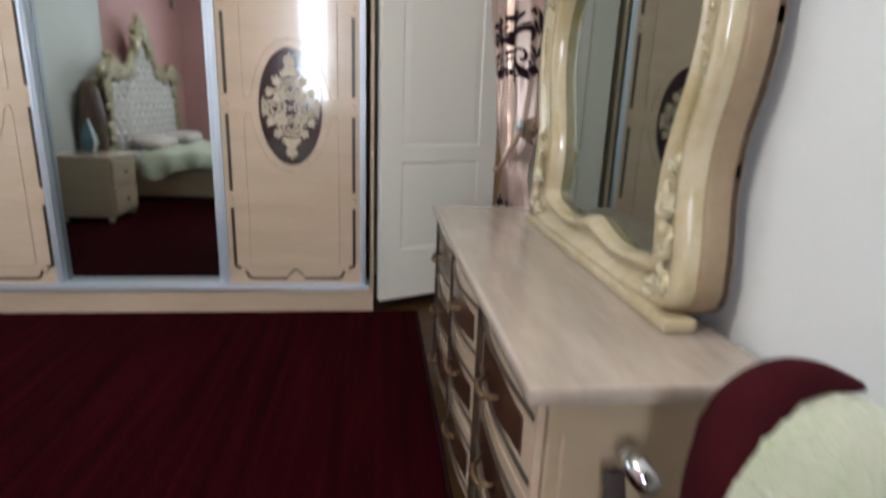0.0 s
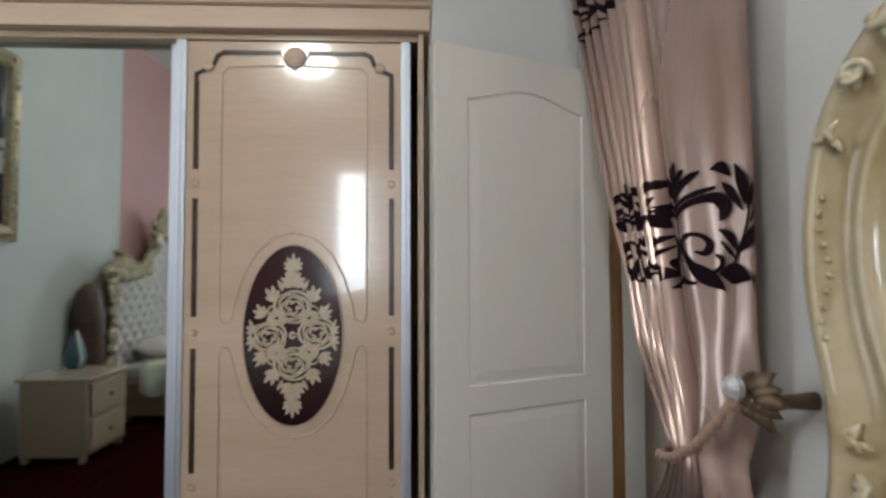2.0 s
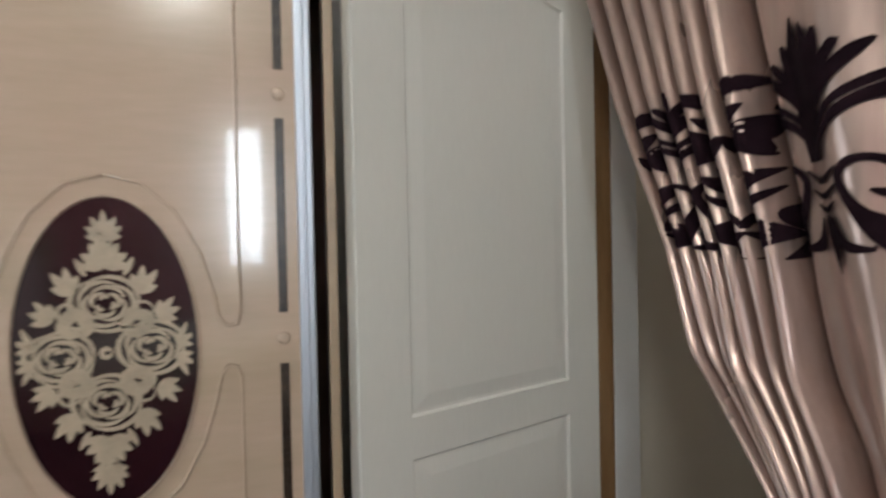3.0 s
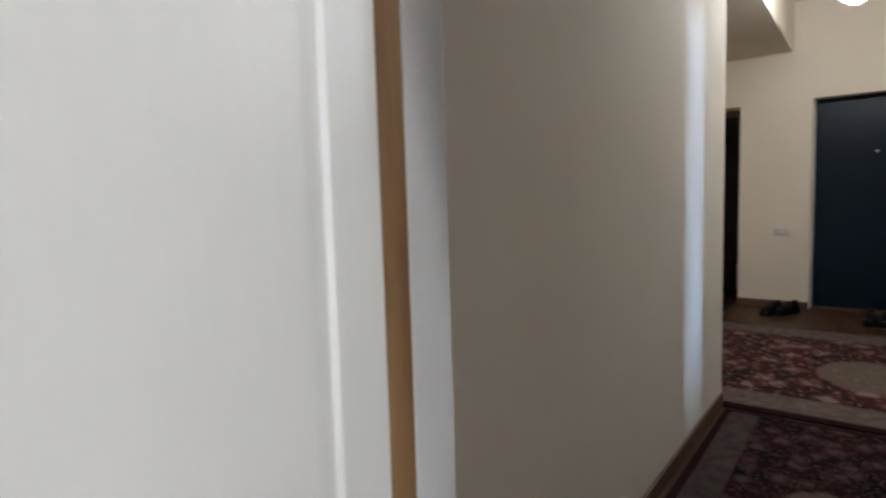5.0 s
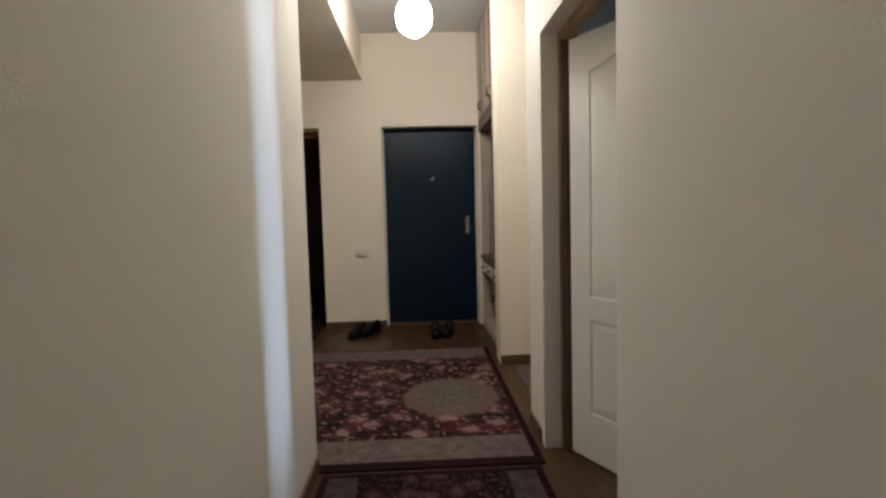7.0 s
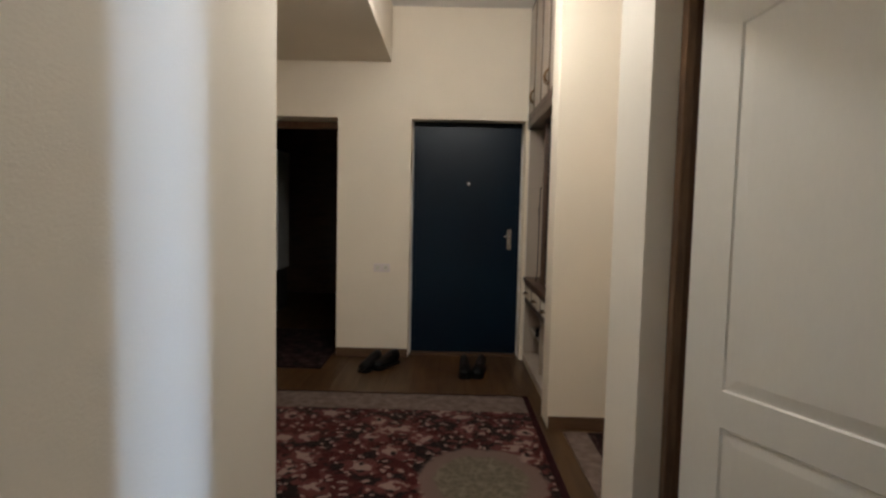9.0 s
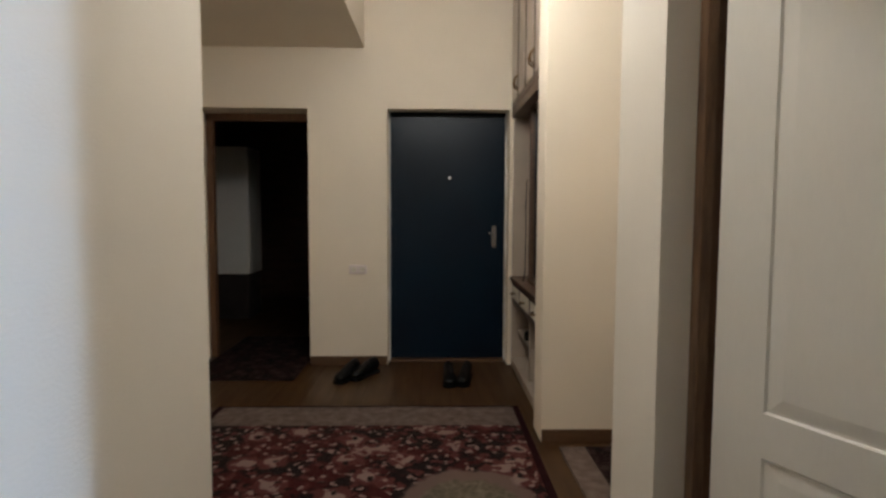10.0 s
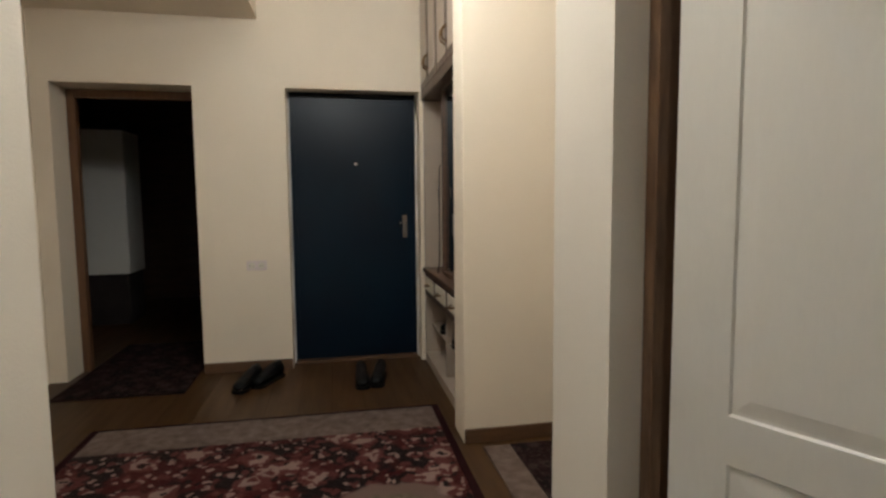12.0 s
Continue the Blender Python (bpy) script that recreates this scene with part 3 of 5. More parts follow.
for side_y in (2.5, 3.462):
    for k in range(26):
        z = random.uniform(0.1, 2.0)
        bx(bm, 7.436, 7.443, side_y, side_y + random.uniform(0.006, 0.016), z, z + random.uniform(0.03, 0.14), 0.001)
part("foam_edge", bm, M_PLASTIC, ef, "uneven plaster and foam along the frame")

# open doorway to the dark room
of = tagged(thing("door_frame_dark_room", (7.58, 4.54, 0), "weathered brown wooden frame of an open doorway", "door frame"), kind="structure")
part("jamb", boxed(7.54, 7.60, 4.935, 4.988, 0, 2.05, 0.004), M_JAMBD, of)
part("near_jamb", boxed(7.54, 7.60, 4.098, 4.115, 0, 2.05, 0.004), M_JAMBD, of)
part("lintel", boxed(7.54, 7.60, 4.116, 4.934, 1.99, 2.05, 0.004), M_JAMBD, of)
cup = thing("pale_cabinet_door", (9.2, 5.3, 0), "pale grey cupboard standing in the unlit room", "cabinet")
part("body", boxed(9.22, 9.7, 5.20, 5.75, 0.52, 1.97, 0.01), M_DOOR, cup)
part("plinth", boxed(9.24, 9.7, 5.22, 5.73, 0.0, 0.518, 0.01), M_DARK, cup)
rug2 = thing("doorway_mat", (7.35, 4.5, 0), "dark floral mat lying in the doorway", "rug")
part("field", boxed(6.88, 8.3, 4.13, 4.93, 0.0, 0.010, 0.004), M_MAT, rug2)

# double socket
so = thing("wall_socket", (7.298, 3.70, 0.78), "cream double wall socket on the hall wall", "socket")
part("plate", boxed(7.286, 7.302, 3.635, 3.775, 0.745, 0.815, 0.004), M_SHEET, so)
for k in (-1, 1):
    bm = bmesh.new()
    lathe(bm, [(0.024, 0.0), (0.024, -0.004), (0.018, -0.001), (0.004, -0.001)], (7.286, 3.705 + k * 0.034, 0.78), 18, "x")
    o = part("outlet", bm, M_PLASTIC, so, smooth=True)
    bm = bmesh.new()
    for j in (-1, 1):
        lathe(bm, [(0.003, 0), (0.003, -0.002)], (7.2835, 3.705 + k * 0.034 + j * 0.009, 0.78), 8, "x")
    part("contact_hole", bm, M_BLACK, o)

# ---- hall rugs ----
rug = thing("hall_rug", (5.2, 3.3, 0), "worn dark red oriental rug with oval medallion and beige end bands", "rug")
part("field", boxed(4.44, 5.995, 2.60, 4.42, 0.0, 0.011, 0.003), M_RUG, rug)
part("end_band", boxed(4.175, 4.438, 2.60, 4.42, 0.0, 0.0105, 0.003), M_BAND, rug, "beige woven end band")
part("far_band", boxed(5.997, 6.30, 2.60, 4.42, 0.0, 0.0105, 0.003), M_BAND, rug, "beige woven far end band")
bm = boxed(4.10, 4.173, 2.56, 4.46, 0.0, 0.0095, 0.003)
bx(bm, 6.302, 6.325, 2.56, 4.46, 0.0, 0.0095, 0.003)
bx(bm, 4.175, 6.30, 2.56, 2.598, 0.0, 0.0095, 0.003)
bx(bm, 4.175, 6.30, 4.422, 4.46, 0.0, 0.0095, 0.003)
part("binding", bm, M_BIND, rug, "dark red bound edge")
run = thing("runner", (2.9, 3.10, 0), "dark red corridor runner with a floral field and grey side bands", "rug")
part("field", boxed(1.75, 4.03, 2.76, 3.43, 0.0, 0.009, 0.003), M_RUN, run)
bm = boxed(1.75, 4.03, 2.625, 2.758, 0.0, 0.0085, 0.002)
bx(bm, 1.75, 4.03, 3.432, 3.565, 0.0, 0.0085, 0.002)
part("side_band", bm, M_BANDR, run, "grey-beige side bands")
bm = boxed(1.70, 4.07, 2.59, 2.623, 0.0, 0.008, 0.002)
bx(bm, 1.70, 4.07, 3.567, 3.60, 0.0, 0.008, 0.002)
bx(bm, 4.032, 4.07, 2.625, 3.565, 0.0, 0.008, 0.002)
bx(bm, 1.70, 1.748, 2.625, 3.565, 0.0, 0.008, 0.002)
part("binding", bm, M_BIND, run, "dark bound edge")
pr = thing("passage_rug", (5.3, 1.9, 0), "dark floral rug lying in the side passage", "rug")
part("field", boxed(4.72, 5.70, 1.25, 2.30, 0.0, 0.01, 0.003), M_MAT, pr)
part("end_band", boxed(4.72, 5.70, 2.302, 2.44, 0.0, 0.0095, 0.003), M_BAND, pr, "beige end band")

# ---- hall closet ----
cl = thing("hall_closet", (6.64, 2.2, 0), "built-in hall closet with brown-edged pale doors, mirror niche and shoe shelves", "cabinet")
part("plinth", boxed(5.992, 7.298, 1.86, 2.47, 0.0, 0.07, 0.004), M_CLOSET, cl)
part("end_panel", boxed(7.27, 7.298, 1.86, 2.47, 0.072, 1.98, 0.003), M_CLOSET, cl)
part("divider", boxed(6.62, 6.65, 1.86, 2.44, 0.072, 0.52, 0.003), M_CLOSET, cl)
part("upper_rail", boxed(5.992, 7.298, 1.86, 2.485, 1.982, 2.045, 0.004), M_DARKW, cl, "dark brown rail")
part("worktop", boxed(5.992, 7.268, 1.86, 2.49, 0.70, 0.735, 0.006), M_DARKW, cl, "dark brown shelf top")
part("under_rail", boxed(5.992, 7.268, 1.86, 2.47, 0.525, 0.55, 0.004), M_DARKW, cl, "dark brown rail")
part("lower_shelf", boxed(5.992, 7.268, 1.86, 2.42, 0.28, 0.30, 0.003), M_CLOSET, cl)
part("back_panel", boxed(5.992, 7.268, 1.862, 1.88, 0.738, 1.98, 0.002), M_CLOSET, cl)
for i, (a, b) in enumerate(((6.00, 6.42), (6.425, 6.845), (6.85, 7.268))):
    d = part("drawer", boxed(a, b, 2.0, 2.475, 0.553, 0.697, 0.004), M_DARKW, cl)
    part("drawer_edge", boxed(a + 0.03, b - 0.03, 2.4765, 2.480, 0.575, 0.675, 0.001), M_PLASTIC, d, "pale inset drawer front")
    bm = bmesh.new()
    c = (a + b) / 2
    tube(bm, [(c - 0.045, 2.478, 0.628), (c - 0.03, 2.50, 0.622), (c, 2.508, 0.618), (c + 0.03, 2.50, 0.622), (c + 0.045, 2.478, 0.628)], [0.004, 0.006, 0.008, 0.006, 0.004])
    part("handle", bm, M_BRASS, d, "aged brass bow handle", smooth=True)
for i, (a, b) in enumerate(((5.998, 6.32), (6.325, 6.645), (6.65, 6.97), (6.975, 7.296))):
    d = part("door", boxed(a, b, 2.465, 2.485, 2.05, H - 0.004, 0.002), M_DARKW, cl, "brown wooden door edge")
    part("door_panel", boxed(a + 0.045, b - 0.045, 2.4855, 2.491, 2.095, H - 0.05, 0.002), M_CLOSET, d, "pale door panel")
    bm = bmesh.new()
    hx = a + 0.025 if i % 2 else b - 0.025
    tube(bm, [(hx, 2.49, 2.14), (hx, 2.515, 2.16), (hx, 2.52, 2.19), (hx, 2.515, 2.22), (hx, 2.49, 2.24)], [0.005, 0.006, 0.007, 0.006, 0.005])
    part("handle", bm, M_BRASS, d, "brass bow handle", smooth=True)
mr = part("niche_mirror", boxed(6.03, 6.80, 2.395, 2.402, 0.76, 1.96), M_MIRROR, cl, "tall mirror in the niche")
bm = boxed(6.80, 6.835, 2.38, 2.42, 0.737, 1.981, 0.003)
bx(bm, 5.994, 6.028, 2.38, 2.42, 0.737, 1.981, 0.003)
bx(bm, 6.03, 6.80, 2.38, 2.42, 1.962, 1.981, 0.003)
bx(bm, 6.03, 6.80, 2.38, 2.42, 0.737, 0.758, 0.003)
part("mirror_surround", bm, M_DARKW, mr, "dark wooden mirror surround")
part("mirror_back", boxed(6.0, 6.83, 2.372, 2.3785, 0.74, 1.98), M_DARKW, mr)

cord = thing("hanging_cord", (6.85, 2.45, 1.45), "thin dark cord with a metal key in the closet niche", "cord")
bm = bmesh.new()
tube(bm, [(6.845, 2.425, 1.48), (6.848, 2.435, 1.46), (6.845, 2.438, 1.25), (6.852, 2.436, 1.02), (6.846, 2.44, 0.80), (6.86, 2.45, 0.741)], 0.004, 6)
part("string", bm, M_DARK, cord, smooth=True)
part("key", boxed(6.84, 6.852, 2.441, 2.446, 1.26, 1.33, 0.002), M_STEEL, cord, "small metal key")


def shoe(name, x, y, z, deg, label, length=0.30, mat=None):
    m = turned(x, y, deg)
    s = thing(name, (x, y, z), label, "shoe", "shoes by the entry")
    bm = bmesh.new()
    prof = [(-0.5, 0.30, 0.075), (-0.42, 0.40, 0.105), (-0.25, 0.40, 0.10), (-0.05, 0.40, 0.085), (0.15, 0.46, 0.065), (0.33, 0.50, 0.052), (0.45, 0.40, 0.040), (0.5, 0.18, 0.028)]
    rings = []
    for u, w, h in prof:
        r = []
        for k in range(12):
            a = 2 * math.pi * k / 12
            r.append(bm.verts.new(m @ Vector((u * length, math.cos(a) * w * 0.095, z + 0.022 + max(0, (math.sin(a) * 0.5 + 0.5)) * h))))
        rings.append(r)
    for r1, r2 in zip(rings, rings[1:]):
        for k in range(12):
            bm.faces.new((r1[k], r1[(k + 1) % 12], r2[(k + 1) % 12], r2[k]))
    bm.faces.new(rings[0][::-1])
    bm.faces.new(rings[-1])
    part("upper", bm, mat or M_BLACK, s, smooth=True)
    bm = bmesh.new()
    pts = [(u * length * 1.02, w * 0.105) for u, w, h in prof]
    loop = [(p[0], p[1]) for p in pts] + [(p[0], -p[1]) for p in pts[::-1]]
    for zz in (0, 0.022):
        vs = [bm.verts.new(m @ Vector((p[0], p[1], z + zz + 0.0005))) for p in loop]
        if zz == 0:
            low = vs
            bm.faces.new(vs[::-1])
        else:
            bm.faces.new(vs)
            for k in range(len(vs)):
                bm.faces.new((low[k], low[(k + 1) % len(vs)], vs[(k + 1) % len(vs)], vs[k]))
    part("sole", bm, M_BLACK, s)
    bm = bmesh.new()
    for k in range(4):
        u = -0.06 + 0.05 * k
        tube(bm, [m @ Vector((u * length * 1.6 - 0.01, -0.03, z + 0.098 - k * 0.006)), m @ Vector((u * length * 1.6, 0, z + 0.112 - k * 0.007)), m @ Vector((u * length * 1.6 - 0.01, 0.03, z + 0.098 - k * 0.006))], 0.004, 6)
    part("laces", bm, M_DARK, s, smooth=True)
    return s


shoe("shoe", 6.93, 3.74, 0, 160, "black leather lace-up shoe, dusty, beside the skirting")
shoe("shoe", 7.00, 3.62, 0, 150, "black leather lace-up shoe lying close to its pair")
shoe("shoe", 6.86, 2.87, 0, 168, "black low shoe standing on bare laminate before the steel door")
shoe("shoe", 6.85, 2.985, 0, 181, "black low shoe set down before the steel door")
shoe("shoe", 6.35, 2.3, 0.30, 90, "black shoe on the closet's middle shelf", 0.25)
shoe("shoe", 6.50, 2.3, 0.30, 95, "worn black shoe pushed into the closet shelf", 0.25)
shoe("shoe", 6.20, 2.3, 0.07, 92, "black boot-like shoe on the closet floor", 0.27)
shoe("shoe", 6.90, 2.3, 0.30, 84, "dark shoe beside the closet divider", 0.25)

# hall lamp
la = thing("ceiling_lamp_hall", (5.42, 3.115, H), "frosted glass pendant lamp glowing warm white", "lamp")
bm = bmesh.new()
lathe(bm, [(0.05, 0), (0.055, -0.02), (0.02, -0.045), (0.012, -0.05), (0.008, -0.30), (0.03, -0.31), (0.035, -0.34)], (5.42, 3.115, H), 20)
part("canopy", bm, M_BRASS, la, "brass canopy and stem", smooth=True)
bm = bmesh.new()
lathe(bm, [(0.035, -0.34), (0.085, -0.37), (0.115, -0.43), (0.12, -0.49), (0.11, -0.54), (0.075, -0.58), (0.035, -0.605), (0.012, -0.615)], (5.42, 3.115, H), 24)
part("shade", bm, M_LAMP, la, "glowing frosted glass shade", smooth=True)

lc = thing("ceiling_lamp_corridor", (4.36, 3.10, H), "flat opal glass ceiling lamp glowing at the corridor's end", "lamp")
bm = bmesh.new()
lathe(bm, [(0.15, -0.001), (0.155, -0.02), (0.15, -0.028)], (4.36, 3.10, H), 24)
part("base_plate", bm, M_BRASS, lc, "brass base plate", smooth=True)
bm = bmesh.new()
lathe(bm, [(0.145, -0.029), (0.14, -0.05), (0.11, -0.075), (0.06, -0.088), (0.01, -0.09)], (4.36, 3.10, H), 24)
part("shade", bm, M_LAMPC, lc, "glowing opal glass disc", smooth=True)

# ---- bedroom: wardrobe ----
wd = thing("wardrobe", (-0.56, 3.45, 0), "cream lacquered sliding wardrobe with dark inlay, rose ovals and mirror door", "wardrobe")
part("plinth", boxed(-1.66, 0.565, 3.115, 3.74, 0.0, 0.125, 0.006), M_CREAM, wd)
part("side_panel", boxed(0.548, 0.566, 3.12, 3.74, 0.127, 1.965, 0.003), M_CREAMD, wd)
part("far_side_panel", boxed(-1.66, -1.64, 3.12, 3.74, 0.127, 1.965, 0.003), M_CREAMD, wd)
part("back_board", boxed(-1.638, 0.546, 3.70, 3.74, 0.127, 1.965), M_CREAMD, wd)
part("floor_track", boxed(-1.638, 0.546, 3.10, 3.22, 0.127, 0.150, 0.004), M_ALU, wd, "aluminium lower track")
part("shadow_rail", boxed(-1.638, 0.546, 3.135, 3.24, 1.945, 1.965, 0.002), M_CREAMD, wd)
bm = boxed(-1.70, 0.585, 3.10, 3.74, 1.967, 2.035, 0.004)
part("fascia", bm, M_FASCIA, wd)
bm = bmesh.new()
prof = [(0.0, 0.0), (0.012, 0.004), (0.016, 0.014), (0.034, 0.026), (0.038, 0.034), (0.038, 0.042), (0.0, 0.042)]
for k in range(len(prof) - 1):
    (a, b), (c, d) = prof[k], prof[k + 1]
    vs = [bm.verts.new(v) for v in ((-1.70 - a, 3.10 - a, 2.036 + b), (0.585 + a * 0.3, 3.10 - a, 2.036 + b), (0.585 + c * 0.3, 3.10 - c, 2.036 + d), (-1.70 - c, 3.10 - c, 2.036 + d))]
    bm.faces.new(vs)
    vs = [bm.verts.new(v) for v in ((0.585 + a * 0.3, 3.10 - a, 2.036 + b), (0.585 + a * 0.3, 3.74, 2.036 + b), (0.585 + c * 0.3, 3.74, 2.036 + d), (0.585 + c * 0.3, 3.10 - c, 2.036 + d))]
    bm.faces.new(vs)
bx(bm, -1.70, 0.585, 3.102, 3.74, 2.037, 2.077)
part("cornice", bm, M_CREAM, wd)
bm = bmesh.new()
vs = [(0.560, 3.08, 2.079), (0.592, 3.08, 2.079), (0.598, 3.09, 2.125), (0.590, 3.09, 2.12)]
a = [bm.verts.new(v) for v in vs]
b = [bm.verts.new((v[0], v[1] + 0.02, v[2])) for v in vs]
bm.faces.new(a[::-1])
bm.faces.new(b)
for k in range(4):
    bm.faces.new((a[k], a[(k + 1) % 4], b[(k + 1) % 4], b[k]))
part("corner_spur", bm, M_DARKW, wd, "chipped dark corner piece")


def wardrobe_panel(x0, x1, yf, mirror=False):
    """One sliding door, its front face at yf, between x0 and x1."""
    cx, z0, z1 = (x0 + x1) / 2, 0.152, 1.944
    d = part("mirror_door" if mirror else "sliding_door", boxed(x0 + 0.03, x1 - 0.03, yf, yf + 0.018, z0, z1, 0.0015), M_MIRROR if mirror else M_CREAM, wd, "full-height mirror door" if mirror else "cream lacquered sliding door")
    for xa, xb in ((x0, x0 + 0.03), (x1 - 0.03, x1)):
        bm = boxed(xa, xb, yf - 0.012, yf + 0.022, z0, z1, 0.004)
        bx(bm, xa + 0.012, xa + 0.018, yf - 0.017, yf - 0.012, z0, z1, 0.002)
        part("rail", bm, M_ALU, d, "brushed aluminium door rail")
    if mirror:
        return d
    y = yf - 0.002
    put = lambda a, b: Vector((cx + a, y, b))
    sx = 0.298
    bm = bmesh.new()
    for s in (-1, 1):
        for a, b in ((1.545, 1.82), (1.095, 1.455), (0.63, 1.00), (0.255, 0.545)):
            bx(bm, cx + s * sx - 0.008, cx + s * sx + 0.008, yf - 0.003, yf - 0.0004, a, b, 0.001)
            for q in range(int((b - a) / 0.03)):
                bx(bm, cx + s * sx - 0.004, cx + s * sx + 0.004, yf - 0.0045, yf - 0.003, a + 0.008 + q * 0.03, a + 0.022 + q * 0.03)
    # cut corners and the notched rails at top and bottom
    for zc, sg in ((1.908, 1), (0.178, -1)):
        for s in (-1, 1):
            pts = [(s * 0.045, zc), (s * 0.215, zc), (s * 0.235, zc - sg * 0.010), (s * 0.245, zc - sg * 0.035), (s * 0.27, zc - sg * 0.055), (s * 0.298, zc - sg * 0.068), (s * 0.298, zc - sg * 0.085)]
            for (a, b), (c, e) in zip(pts, pts[1:]):
                w = 0.0068
                L = math.hypot(c - a, e - b)
                nx, nz = -(e - b) / L * w, (c - a) / L * w
                ex, ez = (c - a) / L * 0.003, (e - b) / L * 0.003
                fr = [bm.verts.new((cx + p[0], yf - 0.003, p[1])) for p in ((a - ex + nx, b - ez + nz), (c + ex + nx, e + ez + nz), (c + ex - nx, e + ez - nz), (a - ex - nx, b - ez - nz))]
                bm.faces.new(fr if s * sg > 0 else fr[::-1])
            pts = [(s * 0.045, zc), (s * 0.035, zc - sg * 0.022), (0.0, zc - sg * 0.052)]
            for (a, b), (c, e) in zip(pts, pts[1:]):
                fr = [bm.verts.new((cx + p[0], yf - 0.0032, p[1])) for p in ((a, b + 0.005), (c, e + 0.005), (c, e - 0.006), (a, b - 0.006))]
                bm.faces.new(fr)
    part("chain_inlay", bm, M_STRIPE, d, "dark chain-patterned inlay lines", kind="stuff")
    bm = bmesh.new()
    for zc, sg in ((1.908, 1), (0.178, -1)):
        for s in (-1, 1):
            lathe(bm, [(0.017, 0), (0.014, -0.006), (0.004, -0.009)], (cx + s * 0.262, yf, zc - sg * 0.045), 12, "y")
    for s in (-1, 1):
        for z in (1.047, 1.50, 0.588):
            lathe(bm, [(0.012, 0), (0.010, -0.002), (0.003, -0.003)], (cx + s * sx, yf, z), 10, "y")
    lathe(bm, [(0.035, 0), (0.028, -0.006), (0.006, -0.011)], (cx, yf, 1.893), 14, "y")
    part("rosette_trim", bm, M_CREAM, d, "small raised cream rosettes", kind="stuff", smooth=True)
    # raised mouldings of the panel
    bm = bmesh.new()
    for s in (-1, 1):
        up = [(s * 0.03, 1.868), (s * 0.205, 1.862), (s * 0.222, 1.842), (s * 0.222, 1.10), (s * 0.215, 1.078), (s * 0.20, 1.075)]
        up += [(s * 0.185, 1.09), (s * 0.178, 1.13), (s * 0.155, 1.21), (s * 0.115, 1.285), (s * 0.06, 1.335), (0, 1.35)]
        lo = [(s * 0.03, 0.235), (s * 0.205, 0.240), (s * 0.222, 0.26), (s * 0.222, 0.98), (s * 0.215, 1.0), (s * 0.20, 1.003)]
        lo += [(s * 0.187, 0.985), (s * 0.178, 0.94), (s * 0.155, 0.865), (s * 0.115, 0.79), (s * 0.06, 0.742), (0, 0.728)]
        for line in (up, lo):
            tube(bm, [(cx + a, yf - 0.0005, b) for a, b in line], 0.0030, 6)
    part("panel_mouldings", bm, M_CREAM, d, "fine raised cream mouldings", kind="stuff", smooth=True)
    # oval with roses
    oc, rx, rz = 1.038, 0.148, 0.272
    bm = bmesh.new()
    ring = [bm.verts.new((cx + rx * math.cos(t * math.pi / 28), yf - 0.0015, oc + rz * math.sin(t * math.pi / 28))) for t in range(56)]
    bm.faces.new(ring)
    raised(bm, 0.0018, (0, -1, 0))
    part("oval_panel", bm, M_INLAY, d, "glossy dark maroon oval")
    bm = bmesh.new()
    for s in (-1, 1):
        pts = [(cx + s * (rx + 0.003) * math.cos(t * math.pi / 28), yf - 0.003, oc + (rz + 0.003) * math.sin(t * math.pi / 28)) for t in range(-14, 15)]
        tube(bm, pts, 0.0022, 5)
    part("oval_rim", bm, M_CREAM, d, smooth=True)
    st = []

    def leaf_in(x, z, a, L, w, bend=0.0):
        while L > 0.02 and abs((x + math.cos(a) * L) / 0.150) ** 1.1 + abs((z + math.sin(a) * L) / 0.262) ** 1.1 > 1.06:
            L *= 0.92
        if L > 0.021:
            st.append(leaf2(x, z, a, L, min(w, L * 0.5), bend, 7))

    for s in (-1, 1):
        for k in range(-3, 4):
            leaf_in(0, s * 0.200, s * math.pi / 2 + k * 0.48, 0.050 - abs(k) * 0.007, 0.017)
        for k in range(-3, 4):
            leaf_in(0, s * 0.150, s * math.pi / 2 + k * 0.5, 0.052 - abs(k) * 0.004, 0.022)
        st.append(arc2(0, s * 0.196, 0.012, 0, 6.28, 0.012, 9))
    centres = [(0, 0.086, 0.054), (0, -0.086, 0.054), (0.073, 0.006, 0.053), (-0.073, -0.006, 0.053), (0.048, 0.052, 0.026), (-0.048, 0.052, 0.026), (0.048, -0.052, 0.026), (-0.048, -0.052, 0.026)]
    for px, pz, r in centres:
        for q in (1.0, 0.78, 0.56, 0.34, 0.15):
            for j in range(3):
                a0 = j * 2.09 + q * 4 + px * 30
                ox, oz = 0.12 * r * math.cos(a0 + 1.1), 0.12 * r * math.sin(a0 + 1.1)
                st.append(arc2(px + ox, pz + oz, r * q * 0.92, a0, a0 + 2.5, 0.0095, 9, 0.85))
    for s in (-1, 1):
        for t in (-1, 1):
            up = lambda a: math.atan2(t * math.sin(a), s * math.cos(a))
            for k, (a, L) in enumerate(((1.75, 0.034), (1.25, 0.048), (0.75, 0.050), (0.2, 0.034))):
                leaf_in(s * 0.052, t * 0.105, up(a), L, 0.019, 0.2 * s * t)
                leaf_in(s * 0.084, t * 0.058, up(a - 0.2), L * 0.95, 0.017, -0.2 * s * t)
            for a, L in ((0.9, 0.040), (0.25, 0.046), (-0.4, 0.030)):
                leaf_in(s * 0.112, t * 0.014, up(a), L, 0.013, 0.3 * s * t)
            leaf_in(s * 0.030, t * 0.135, up(1.1), 0.036, 0.013)
            st.append(leaf2(s * 0.03, t * 0.03, up(0.95), 0.05, 0.010, 0.8 * s * t))
